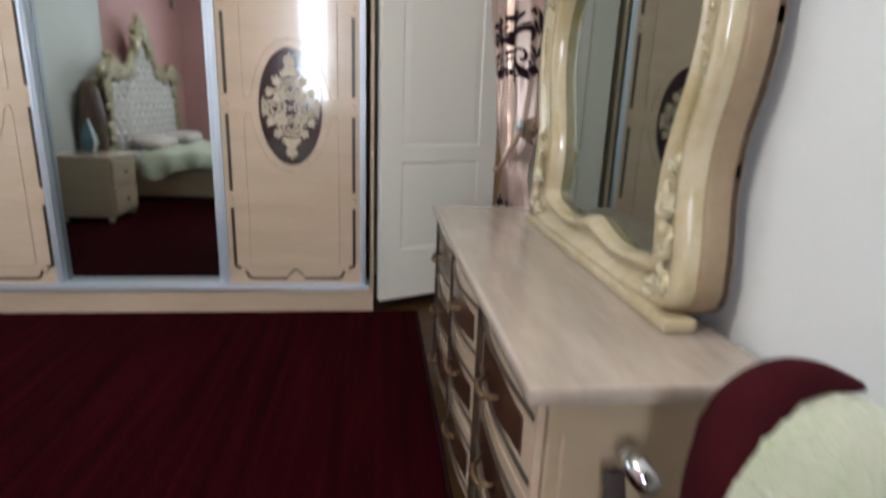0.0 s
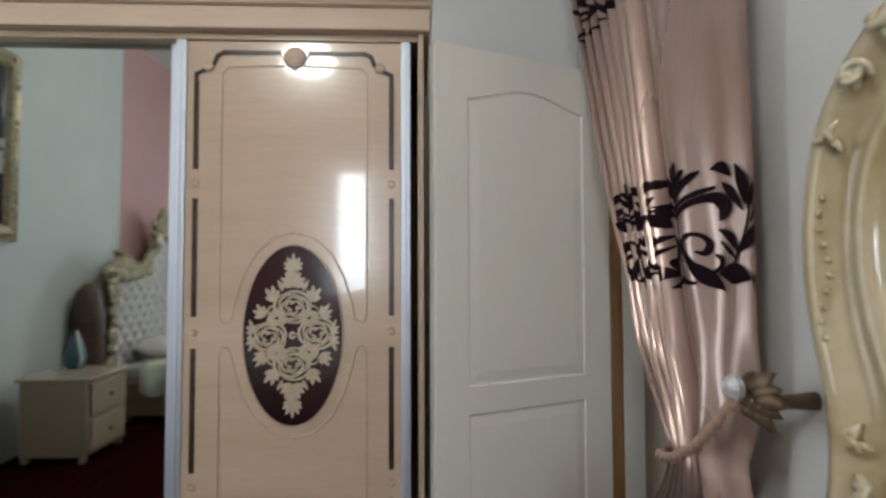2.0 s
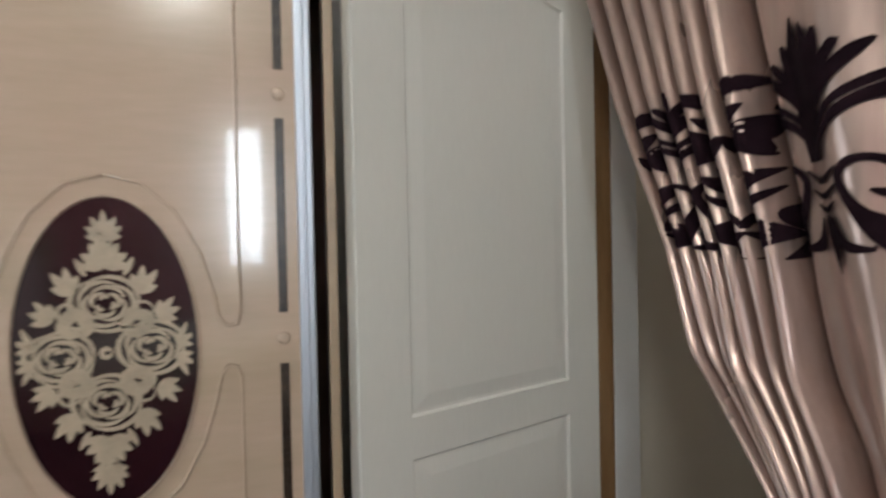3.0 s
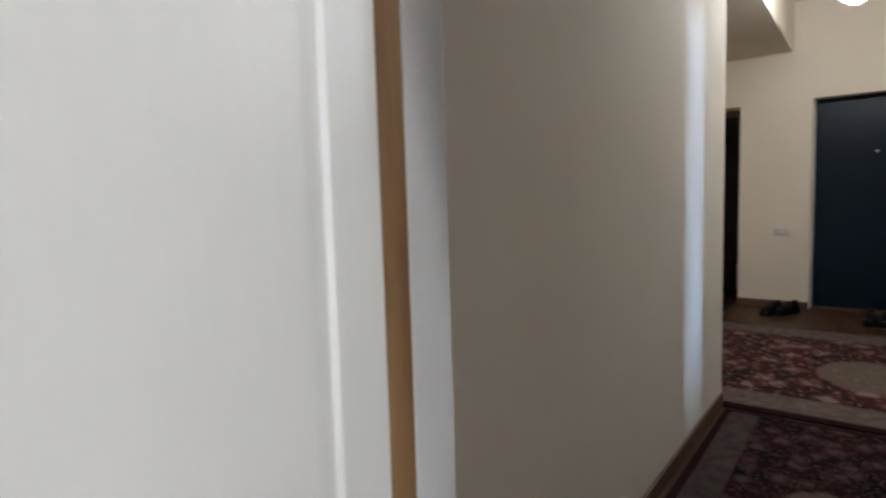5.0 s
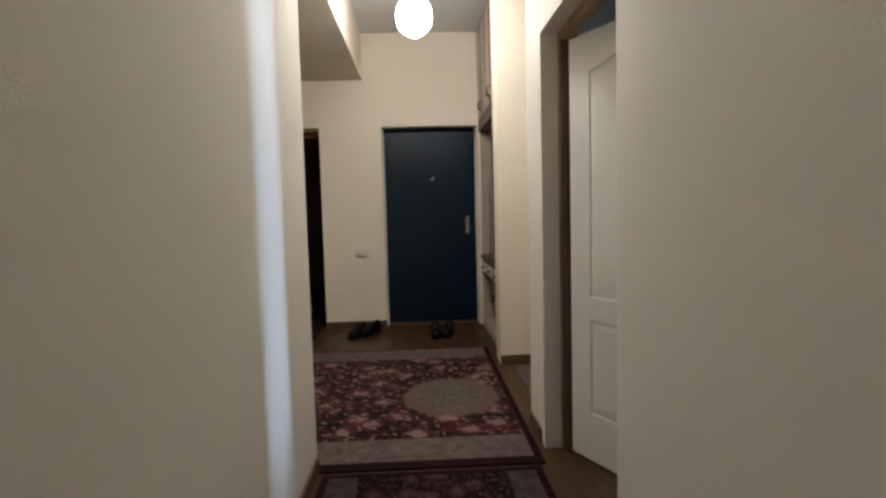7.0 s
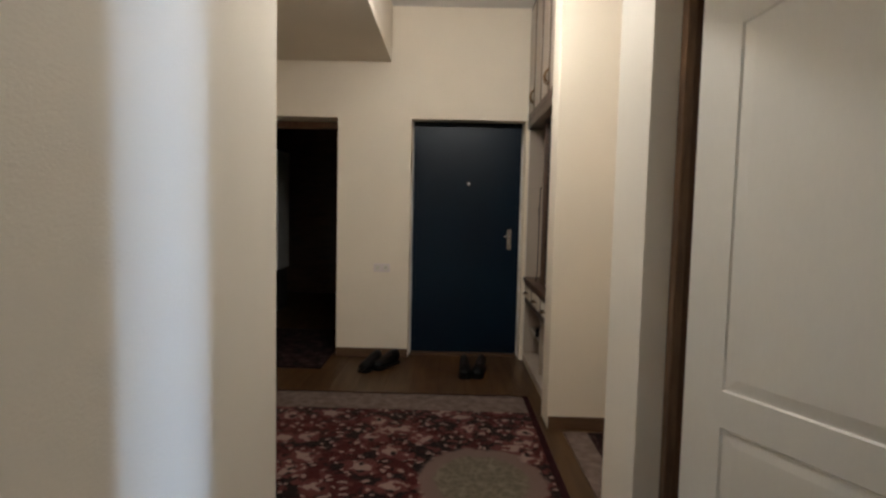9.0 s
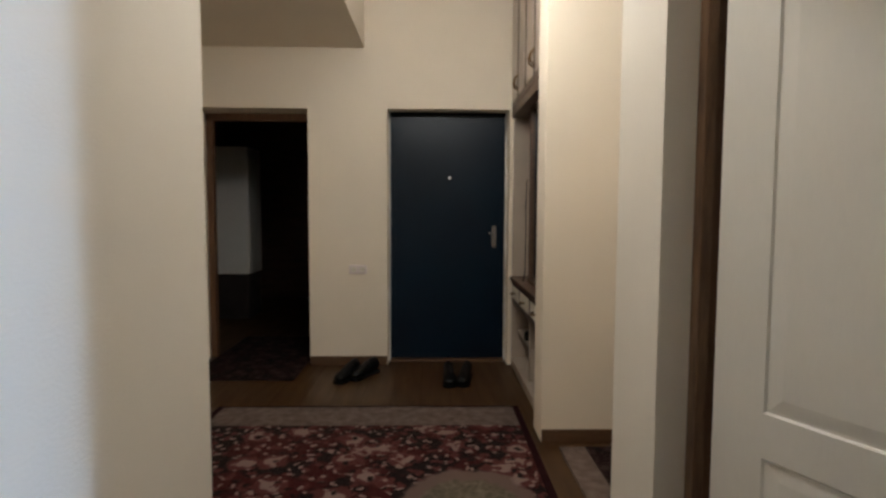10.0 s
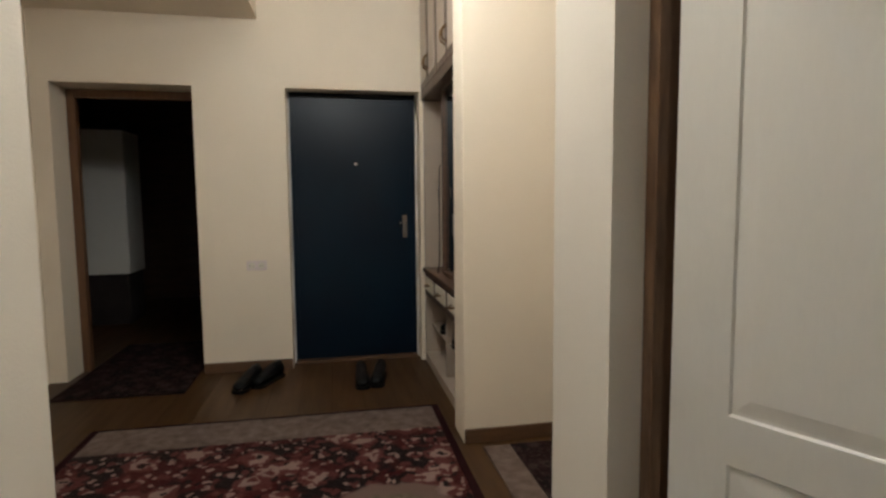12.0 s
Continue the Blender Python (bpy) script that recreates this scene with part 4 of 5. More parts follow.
            st.append(arc2(s * 0.060, t * 0.072, 0.016, 0, 6.28, 0.007, 10))
    st.append(arc2(0, 0, 0.008, 0, 6.28, 0.010, 8))
    bm = bmesh.new()
    n = [0]

    def onto(a, b):
        n[0] += 1
        k = 1.0
        e = math.hypot(a / (rx - 0.008), b / (rz - 0.008))
        if e > 1:
            k = 1 / e
        return Vector((cx + a * k, yf - 0.0042 - (n[0] // 16 % 9) * 0.00012, oc + b * k))

    lay(bm, st, onto)
    part("rose_inlay", bm, M_ROSE, d, "pale wood rose and leaf inlay", kind="stuff")
    return d


wardrobe_panel(-0.19, 0.525, 3.145)
wardrobe_panel(-0.985, -0.19, 3.180, mirror=True)
wardrobe_panel(-1.635, -0.955, 3.145)

# gilt carving on the wardrobe's cornice
cv = thing("wardrobe_crest", (-0.55, 3.12, 2.08), "gilt cream carved crest of scrolls and acanthus on the wardrobe", "ornament")


def scroll_bar(bm, c, r, turns, thick, side, tilt, y, n=16, a0=0.0):
    pts, rad = [], []
    for i in range(n + 1):
        s = i / n
        a = a0 + side * s * turns * 2 * math.pi
        rr = r * (1 - 0.75 * s)
        pts.append((c[0] + math.cos(a) * rr, y - 0.012 * math.sin(s * 3.1) , c[1] + math.sin(a) * rr * tilt))
        rad.append(thick * (0.4 + 0.9 * math.sin(math.pi * min(1, s * 0.8 + 0.15))))
    tube(bm, pts, rad, 7)


def crest(par, label, spots, y, mat, face=-1, seed=3):
    """Scrolls and curled leaves; spots are (x, z, size)."""
    random.seed(seed)
    bm, bl = bmesh.new(), bmesh.new()
    for x, z, s in spots:
        for k in range(2):
            scroll_bar(bm, (x + random.uniform(-0.3, 0.3) * s, z + random.uniform(-0.2, 0.3) * s), s * random.uniform(0.45, 0.75), random.uniform(0.9, 1.4), s * 0.14, random.choice((-1, 1)), random.uniform(0.6, 0.9), y + face * random.uniform(0, 0.02), 13, random.uniform(0, 6))
        for k in range(4):
            a = random.uniform(0.1, 3.0)
            L, w = s * random.uniform(0.8, 1.3), s * random.uniform(0.28, 0.4)
            st = leaf2(x + random.uniform(-0.4, 0.4) * s, z + random.uniform(-0.3, 0.1) * s, a, L, w, random.uniform(-1.6, 1.6), 6)
            prev = None
            dy = random.uniform(0.0, 0.02)
            for i, (p, q) in enumerate(st):
                curl = math.sin(i / 6 * math.pi) * s * 0.35
                mid = ((p[0] + q[0]) / 2, (p[1] + q[1]) / 2)
                row = [bl.verts.new((p[0], y + face * (dy + curl * 0.5), p[1])), bl.verts.new((mid[0], y + face * (dy + curl + w * 0.25), mid[1])), bl.verts.new((q[0], y + face * (dy + curl * 0.5), q[1]))]
                if prev:
                    for j in range(2):
                        bl.faces.new((prev[j], prev[j + 1], row[j + 1], row[j]))
                prev = row
    raised(bl, 0.006, (0, -face, 0))
    part("scroll_carving", bm, mat, par, "gilt scrolls", kind="stuff", smooth=True)
    part("leaf_carving", bl, mat, par, "gilt acanthus leaves", kind="stuff", smooth=True)


spots = []
for i in range(46):
    u = i / 45
    x = -1.42 + u * 1.60
    d = abs(x + 0.62)
    top = 0.05 + 0.12 * math.exp(-(d / 0.16) ** 2) + 0.045 * math.exp(-((d - 0.48) / 0.12) ** 2)
    if d > 0.72:
        top *= 0.7
    spots.append((x, 2.082 + top * 0.45, 0.035 + top * 0.16))
    if top > 0.08:
        spots.append((x + 0.015, 2.085 + top * 0.9, 0.035 + top * 0.14))
crest(cv, "crest", spots, 3.10, M_GOLDD)
bm = bmesh.new()
for k in range(9):
    a = math.pi * (0.08 + 0.84 * k / 8)
    tube(bm, [(-0.62, 3.09, 2.13), (-0.62 + math.cos(a) * 0.05, 3.07, 2.13 + math.sin(a) * 0.06), (-0.62 + math.cos(a) * 0.10, 3.085, 2.13 + math.sin(a) * 0.12)], [0.008, 0.016, 0.010], 7)
part("shell", bm, M_GOLD, cv, "fan-shaped shell", smooth=True)
part("base_moulding", boxed(-1.44, 0.20, 3.09, 3.13, 2.079, 2.092, 0.004), M_GOLD, cv)
bxo = thing("white_box", (0.05, 3.42, 2.08), "flat white cardboard box with two small holes lying on the wardrobe", "box")
part("carton", boxed(-0.10, 0.165, 3.38, 3.55, 2.079, 2.285, 0.004), M_PAPER, bxo)
for z in (2.225, 2.26):
    bm = bmesh.new()
    lathe(bm, [(0.004, 0), (0.004, -0.002)], (0.145, 3.38, z), 8, "y")
    part("hole", bm, M_BLACK, bxo, "small dark hole")
blk = thing("black_cable_adapter", (-0.02, 3.33, 2.09), "small black plastic adapter lying beside the carton", "adapter")
m4 = Matrix.Translation((-0.10, 3.34, 2.262)) @ Matrix.Rotation(radians(25), 4, "Y")
bm = bx(bmesh.new(), -0.05, 0.05, -0.02, 0.02, -0.012, 0.012, 0.004, m4)
tube(bm, [(-0.14, 3.34, 2.27), (-0.17, 3.34, 2.22), (-0.17, 3.34, 2.08)], 0.008, 6)
tube(bm, [(-0.06, 3.345, 2.25), (-0.06, 3.35, 2.15), (-0.06, 3.35, 2.08)], 0.008, 6)
part("case", bm, M_BLACK, blk)

# ---- bedroom: dresser with its mirror ----
dr = thing("dresser", (1.0, 1.75, 0), "cream lacquered dresser with stone-look top and dark inlaid drawers", "dresser")
DY0, DY1, DXF = 1.035, 2.49, 0.80
part("top", boxed(DXF, 1.222, DY0, DY1, 0.668, 0.70, 0.010), M_MARBLE, dr, "pale glossy stone-look top")
part("body", boxed(0.845, 1.215, DY0 + 0.03, DY1 - 0.03, 0.06, 0.666, 0.006), M_CREAMD, dr)
part("plinth", boxed(0.87, 1.215, DY0 + 0.05, DY1 - 0.05, 0.0, 0.058, 0.004), M_DARKW, dr)
part("side_line", boxed(0.868, 0.874, DY0 + 0.0265, DY0 + 0.0296, 0.16, 0.60), M_CREAM, dr)
for i, (a, b) in enumerate(((DY0 + 0.04, 1.52), (1.525, 2.0), (2.005, DY1 - 0.04))):
    for j, (c, e) in enumerate(((0.47, 0.655), (0.275, 0.463), (0.075, 0.268))):
        bm = bmesh.new()
        prev = None
        for q in range(13):
            u = q / 12
            bulge = 0.026 * math.sin(math.pi * u) if i == 1 else 0.014 * math.sin(math.pi * u)
            y = a + (b - a) * u
            row = [bm.verts.new((0.843, y, c)), bm.verts.new((0.83 - bulge, y, c)), bm.verts.new((0.83 - bulge, y, e)), bm.verts.new((0.843, y, e))]
            if prev:
                for k in range(4):
                    bm.faces.new((prev[k], row[k], row[(k + 1) % 4], prev[(k + 1) % 4]))
            else:
                bm.faces.new(row[::-1])
            prev = row
        bm.faces.new(prev)
        d = part("drawer", bm, M_CREAM, dr, "bowed cream drawer front")
        bm = bmesh.new()
        for z in (c + 0.03, e - 0.035):
            tube(bm, [(0.829 - (0.026 if i == 1 else 0.014) * math.sin(math.pi * (q / 10)) - 0.001, a + 0.01 + (b - a - 0.02) * q / 10, z) for q in range(11)], 0.006, 4)
        part("inlay_line", bm, M_STRIPE, d, "dark inlay line")
        bl = 0.026 if i == 1 else 0.014
        prev = None
        bm = bmesh.new()
        for q in range(11):
            u = 0.12 + 0.76 * q / 10
            wv = 0.016 * math.sin(math.pi * q / 10) ** 2
            row = [bm.verts.new((0.8285 - bl * math.sin(math.pi * u), a + (b - a) * u, zz)) for zz in (c + 0.055 - wv, e - 0.06 + wv)]
            if prev:
                bm.faces.new((prev[0], row[0], row[1], prev[1]))
            prev = row
        part("inlay_panel", raised(bm, 0.002, (-1, 0, 0)), M_WOODI, d, "brown wood inlay panel")
        bm = bmesh.new()
        ym, zm = (a + b) / 2, (c + e) / 2
        tube(bm, [(0.81, ym - 0.05, zm), (0.785, ym - 0.03, zm - 0.01), (0.78, ym, zm - 0.012), (0.785, ym + 0.03, zm - 0.01), (0.81, ym + 0.05, zm)], [0.004, 0.006, 0.008, 0.006, 0.004], 7)
        part("handle", bm, M_BRASS, d, "aged brass bow handle", smooth=True)
    bm = boxed(0.815, 0.845, b - 0.001, b + 0.0055, 0.07, 0.66, 0.001)
    part("stile", bm, M_STRIPE, dr, "dark upright edge")

mi = thing("dresser_mirror", (1.17, 1.745, 0.70), "ornate ivory and gilt carved mirror standing on the dresser", "mirror")
MC = 1.715
inner_half = [(0.0, 1.565), (0.07, 1.56), (0.14, 1.535), (0.195, 1.50), (0.225, 1.465), (0.245, 1.445), (0.27, 1.45), (0.31, 1.45), (0.36, 1.41), (0.395, 1.34), (0.405, 1.25), (0.385, 1.15), (0.345, 1.05), (0.325, 0.95), (0.335, 0.87), (0.35, 0.815), (0.28, 0.80), (0.18, 0.785), (0.09, 0.80), (0.0, 0.83)]
outer_half = [(0.0, 1.78), (0.10, 1.77), (0.20, 1.73), (0.28, 1.665), (0.31, 1.61), (0.33, 1.585), (0.38, 1.56), (0.44, 1.51), (0.49, 1.44), (0.515, 1.35), (0.525, 1.25), (0.515, 1.15), (0.485, 1.05), (0.485, 0.95), (0.505, 0.86), (0.508, 0.73), (0.34, 0.715), (0.2, 0.708), (0.1, 0.705), (0.0, 0.705)]


def outline(half):
    right = [(MC - a, b) for a, b in half]
    left = [(MC + a, b) for a, b in half[-2:0:-1]]
    return right + left


IN, OUT = outline(inner_half), outline(outer_half)


def smooth_loop(pts, times=2):
    for _ in range(times):
        n = len(pts)
        out = []
        for k in range(n):
            (a, b), (c, d) = pts[k], pts[(k + 1) % n]
            out += [(a * 0.75 + c * 0.25, b * 0.75 + d * 0.25), (a * 0.25 + c * 0.75, b * 0.25 + d * 0.75)]
        pts = out
    return pts


IN, OUT = smooth_loop(IN), smooth_loop(OUT)
n = len(IN)
bm = bmesh.new()
loops = []
for f, x in ((0.0, 1.172), (0.02, 1.150), (0.10, 1.132), (0.20, 1.126), (0.32, 1.140), (0.42, 1.152), (0.55, 1.142), (0.70, 1.118), (0.82, 1.112), (0.91, 1.118), (0.945, 1.136), (0.95, 1.150)):
    loops.append([bm.verts.new((x, IN[k][0] + (OUT[k][0] - IN[k][0]) * f, IN[k][1] + (OUT[k][1] - IN[k][1]) * f)) for k in range(n)])
for a, b in zip(loops, loops[1:]):
    for k in range(n):
        bm.faces.new((a[k], a[(k + 1) % n], b[(k + 1) % n], b[k]))
part("frame", bm, M_FRAME, mi, "ivory lacquered moulded frame", smooth=True)
bm = bmesh.new()
loops = []
for f, x in ((0.945, 1.150), (0.972, 1.152), (1.0, 1.158), (1.0, 1.2095)):
    loops.append([bm.verts.new((x, IN[k][0] + (OUT[k][0] - IN[k][0]) * f, IN[k][1] + (OUT[k][1] - IN[k][1]) * f)) for k in range(n)])
for a, b in zip(loops, loops[1:]):
    for k in range(n):
        bm.faces.new((a[k], a[(k + 1) % n], b[(k + 1) % n], b[k]))
part("frame_edge", bm, M_EDGE, mi, "tan wooden edge of the frame", smooth=True)
bm = bmesh.new()
ring = [bm.verts.new((1.170, MC + (p[0] - MC) * 1.04, 1.2 + (p[1] - 1.2) * 1.03)) for p in IN]
bm.faces.new(ring)
part("glass", bm, M_OLDMIRROR, mi, "mirror glass")
bm = bmesh.new()
ring = [bm.verts.new((1.196, p[0], p[1])) for p in OUT]
bm.faces.new(ring)
raised(bm, 0.012, (1, 0, 0))
part("back_board", bm, M_DARKW, mi)
part("base_shelf", boxed(1.10, 1.165, MC - 0.50, MC + 0.50, 0.701, 0.730, 0.010), M_FRAME, mi)


def crest_x(par, spots, x, mat, seed):
    """The same carving on a face that looks west."""
    random.seed(seed)
    bm, bl = bmesh.new(), bmesh.new()
    for y, z, s in spots:
        for k in range(2):
            c = (y + random.uniform(-0.3, 0.3) * s, z + random.uniform(-0.3, 0.3) * s)
            r, tn, sd, a0 = s * random.uniform(0.4, 0.7), random.uniform(0.8, 1.3), random.choice((-1, 1)), random.uniform(0, 6)
            pts, rad = [], []
            for i in range(13):
                q = i / 12
                a = a0 + sd * q * tn * 6.283
                pts.append((x - 0.014 * math.sin(q * 3.1), c[0] + math.cos(a) * r * (1 - 0.75 * q), c[1] + math.sin(a) * r * (1 - 0.75 * q)))
                rad.append(s * 0.15 * (0.4 + 0.9 * math.sin(math.pi * min(1, q * 0.8 + 0.15))))
            tube(bm, pts, rad, 7)
        for k in range(3):
            a = random.uniform(0, 6.28)
            L, w = s * random.uniform(0.8, 1.2), s * random.uniform(0.3, 0.45)
            st = leaf2(y, z, a, L, w, random.uniform(-1.5, 1.5), 6)
            prev = None
            for i, (p, q) in enumerate(st):
                curl = math.sin(i / 6 * math.pi) * s * 0.3
                row = [bl.verts.new((x - curl * 0.5, p[0], p[1])), bl.verts.new((x - curl - w * 0.3, (p[0] + q[0]) / 2, (p[1] + q[1]) / 2)), bl.verts.new((x - curl * 0.5, q[0], q[1]))]
                if prev:
                    for j in range(2):
                        bl.faces.new((prev[j], prev[j + 1], row[j + 1], row[j]))
                prev = row
    raised(bl, 0.006, (1, 0, 0))
    part("carving", bm, mat, par, "gilt carved scrolls", kind="stuff", smooth=True)
    part("leaf_carving", bl, mat, par, "gilt carved leaves", kind="stuff", smooth=True)


spots = []
for k in range(19):
    a = -0.30 + 0.60 * k / 18
    spots.append((MC + a, 1.74 - abs(a) ** 1.5 * 0.9 + 0.02, 0.055 - abs(a) * 0.05))
    spots.append((MC + a * 0.95, 1.67 - abs(a) ** 1.5 * 0.7, 0.042 - abs(a) * 0.03))
    if abs(a) < 0.2:
        spots.append((MC + a, 1.82 - abs(a) * 0.3, 0.06))
for s in (-1, 1):
    for a, z, q in ((0.285, 1.605, 0.040), (0.35, 1.535, 0.036), (0.41, 1.475, 0.032), (0.455, 1.41, 0.026), (0.43, 1.0, 0.026), (0.42, 0.93, 0.04), (0.43, 0.86, 0.045), (0.44, 0.79, 0.04), (0.40, 0.76, 0.03)):
        spots.append((MC + s * a, z, q))
crest_x(mi, spots, 1.125, M_GOLD, 12)
bm = bmesh.new()
for s in (-1, 1):
    for k in range(10):
        z = 1.33 - k * 0.022
        lathe(bm, [(0.006, 0), (0.005, -0.004), (0.002, -0.006)], (1.120, MC + s * (0.468 + 0.01 * math.sin(k)), z), 8, "x")
part("beading", bm, M_FRAME, mi, "row of ivory beads", kind="stuff", smooth=True)

# things at the dresser's near end
ch = thing("armchair", (1.05, 0.62, 0), "round-backed chair with maroon velvet rim and pale green plush", "chair")
bm = bmesh.new()
RIM = [(0.955, 0.50, 0.024), (0.947, 0.62, 0.028), (0.950, 0.70, 0.031), (0.958, 0.765, 0.031), (0.976, 0.802, 0.029), (1.000, 0.828, 0.024), (1.032, 0.835, 0.017), (1.062, 0.832, 0.010), (1.088, 0.826, 0.004)]
RIM = [[p + (q - p) * s for p, q in zip(a, b)] for a, b in zip(RIM, RIM[1:]) for s in (0.25, 0.75)] + [RIM[-1]]
RIM = [[p + (q - p) * s for p, q in zip(a, b)] for a, b in zip(RIM, RIM[1:]) for s in (0.25, 0.75)] + [RIM[-1]]
tube(bm, [(x, 0.80 + 0.06 * (1.088 - x) / 0.16 * 0.3, z) for x, z, r in RIM], [r for x, z, r in RIM], 12, 1.2)
part("rim", bm, M_VELVET, ch, "maroon velvet back rim", smooth=True)
bm = bmesh.new()
random.seed(4)
g = []
for i in range(27):
    row = []
    u = i / 26
    x = 0.935 + 0.275 * u
    top = float(np.interp(x, [0.93, 0.945, 0.97, 1.0, 1.05, 1.10, 1.16, 1.21], [0.70, 0.755, 0.795, 0.815, 0.825, 0.812, 0.77, 0.70]))
    for j in range(17):
        v = j / 16
        z = 0.44 + (top - 0.44) * v
        yy = 0.79 - 0.065 * math.sin(math.pi * v) ** 0.6 * math.sin(math.pi * min(1, u * 1.1 + 0.02)) ** 0.6 + random.uniform(-1, 1) * 0.003
        row.append(bm.verts.new((x, yy, z)))
    g.append(row)
for i in range(26):
    for j in range(16):
        bm.faces.new((g[i][j], g[i + 1][j], g[i + 1][j + 1], g[i][j + 1]))
part("back_pad", raised(bm, 0.035, (0.0, 1.0, 0)), M_PLUSH, ch, "pale green plush back", smooth=True)
bm = bmesh.new()
lathe(bm, [(0.20, 0.40), (0.225, 0.42), (0.23, 0.455), (0.21, 0.485), (0.12, 0.50), (0.01, 0.502)], (1.01, 0.50, 0), 28)
part("seat", bm, M_PLUSH, ch, "pale green plush seat", smooth=True)
for k in range(4):
    a = math.pi / 4 + k * math.pi / 2
    bm = bmesh.new()
    tube(bm, [(1.01 + math.cos(a) * 0.15, 0.50 + math.sin(a) * 0.15, 0.40), (1.01 + math.cos(a) * 0.17, 0.50 + math.sin(a) * 0.17, 0.2), (1.01 + math.cos(a) * 0.19, 0.50 + math.sin(a) * 0.19, 0.0)], [0.022, 0.018, 0.014], 8)
    part("leg", bm, M_GOLD, ch, smooth=True)
fan = thing("hair_dryer", (0.955, 0.97, 0), "chrome and dark grey hair dryer hanging at the dresser's end", "appliance")
bm = bmesh.new()
tube(bm, [(0.955, 1.02, 0.60), (0.96, 0.99, 0.59), (0.965, 0.96, 0.582)], [0.018, 0.022, 0.018], 12)
part("barrel", bm, M_STEEL, fan, "chrome barrel", smooth=True)
bm = bmesh.new()
tube(bm, [(0.935, 1.01, 0.57), (0.94, 1.0, 0.50), (0.94, 1.0, 0.44)], [0.016, 0.018, 0.014], 10)
part("handle", bm, M_DARK, fan, "dark grey handle", smooth=True)
bm = bmesh.new()
tube(bm, [(0.94, 1.0, 0.44), (0.94, 1.02, 0.2), (0.96, 1.0, 0.01), (1.1, 0.96, 0.006)], 0.004, 6)
part("cord", bm, M_BLACK, fan, smooth=True)

# ---- bedroom: the doorway curtain ----
cu = thing("doorway_curtain", (1.13, 2.85, 0.0), "pinkish satin doorway curtain with black velvet bands, gathered aside", "curtain")
LEFT = [(0.02, 3.00), (0.35, 2.95), (0.62, 2.84), (0.77, 2.70), (0.835, 2.668), (0.90, 2.725), (1.04, 2.870), (1.20, 2.935), (1.476, 3.085), (1.98, 3.31), (2.30, 3.48), (2.72, 3.68)]
RIGHT = [(0.02, 2.38), (0.5, 2.38), (0.78, 2.43), (0.86, 2.46), (0.95, 2.435), (1.3, 2.432), (2.72, 2.432)]


def at_height(table, z):
    return float(np.interp(z, [a for a, b in table], [b for a, b in table]))


def curtain_point(c, z, lift=0.0):
    """Cloth coordinate c from 0 (doorway's near side) to 1, height z."""
    yr, yl = at_height(RIGHT, z), at_height(LEFT, z)
    f = c / 0.32 * 0.48 if c < 0.32 else 0.48 + (c - 0.32) / 0.68 * 0.52
    squeeze = min(1, (yl - yr) / 0.6)
    y = yr + (yl - yr) * f
    fine = min(1, max(0, (c - 0.26) / 0.12))
    tie = math.exp(-((z - 0.835) / 0.12) ** 2)
    x = 1.152 + 0.030 * math.sin(c * 19.0 + 0.6 + 0.35 * math.sin(z * 2)) * (1 - fine) * (1 - 0.3 * tie)
    x += 0.006 * math.sin(c * 52 + 1.2 * math.sin(z * 1.7)) * (1 - fine)
    amp = (0.038 + 0.006 * math.sin(z * 3 + c * 9)) * fine * (0.55 + 0.45 * squeeze)
    x += amp * math.sin(c * 62 + 0.8 * math.sin(z * 1.4 + c * 5))
    y += 0.006 * fine * math.sin(c * 62 + 1.4)
    x += 0.012 * math.sin(z * 9 + c * 21) * math.exp(-((z - 1.0) / 0.22) ** 2) * (1 - fine * 0.5)
    x -= 0.018 * tie
    return Vector((x - lift, y, z))


NC, NZ = 190, 96
bm = bmesh.new()
g = [[bm.verts.new(curtain_point(i / NC, 0.02 + (2.70) * j / NZ)) for j in range(NZ + 1)] for i in range(NC + 1)]
for i in range(NC):
    for j in range(NZ):
        bm.faces.new((g[i][j], g[i][j + 1], g[i + 1][j + 1], g[i + 1][j]))
part("cloth", bm, M_SATIN, cu, "pinkish beige satin cloth", smooth=True)


def stroke(pts):
    """A ribbon of changing width through (a, b, width) points, rounded between them."""
    out = []
    n = len(pts)
    for i in range(n - 1):
        p0, p1, p2, p3 = pts[max(i - 1, 0)], pts[i], pts[i + 1], pts[min(i + 2, n - 1)]
        for k in range(4):
            t = k / 4
            out.append([0.5 * (2 * q1 + (q2 - q0) * t + (2 * q0 - 5 * q1 + 4 * q2 - q3) * t * t + (3 * q1 - q0 - 3 * q2 + q3) * t ** 3) for q0, q1, q2, q3 in zip(p0, p1, p2, p3)])
    out.append(list(pts[-1]))
    st = []
    for i, (a, b, w) in enumerate(out):
        c, d = out[min(i + 1, len(out) - 1)], out[max(i - 1, 0)]
        dx, dy = c[0] - d[0], c[1] - d[1]
        L = math.hypot(dx, dy) or 1
        w = max(w, 0.5) / 2
        st.append(((a - dy / L * w, b + dx / L * w), (a + dy / L * w, b - dx / L * w)))
    return st


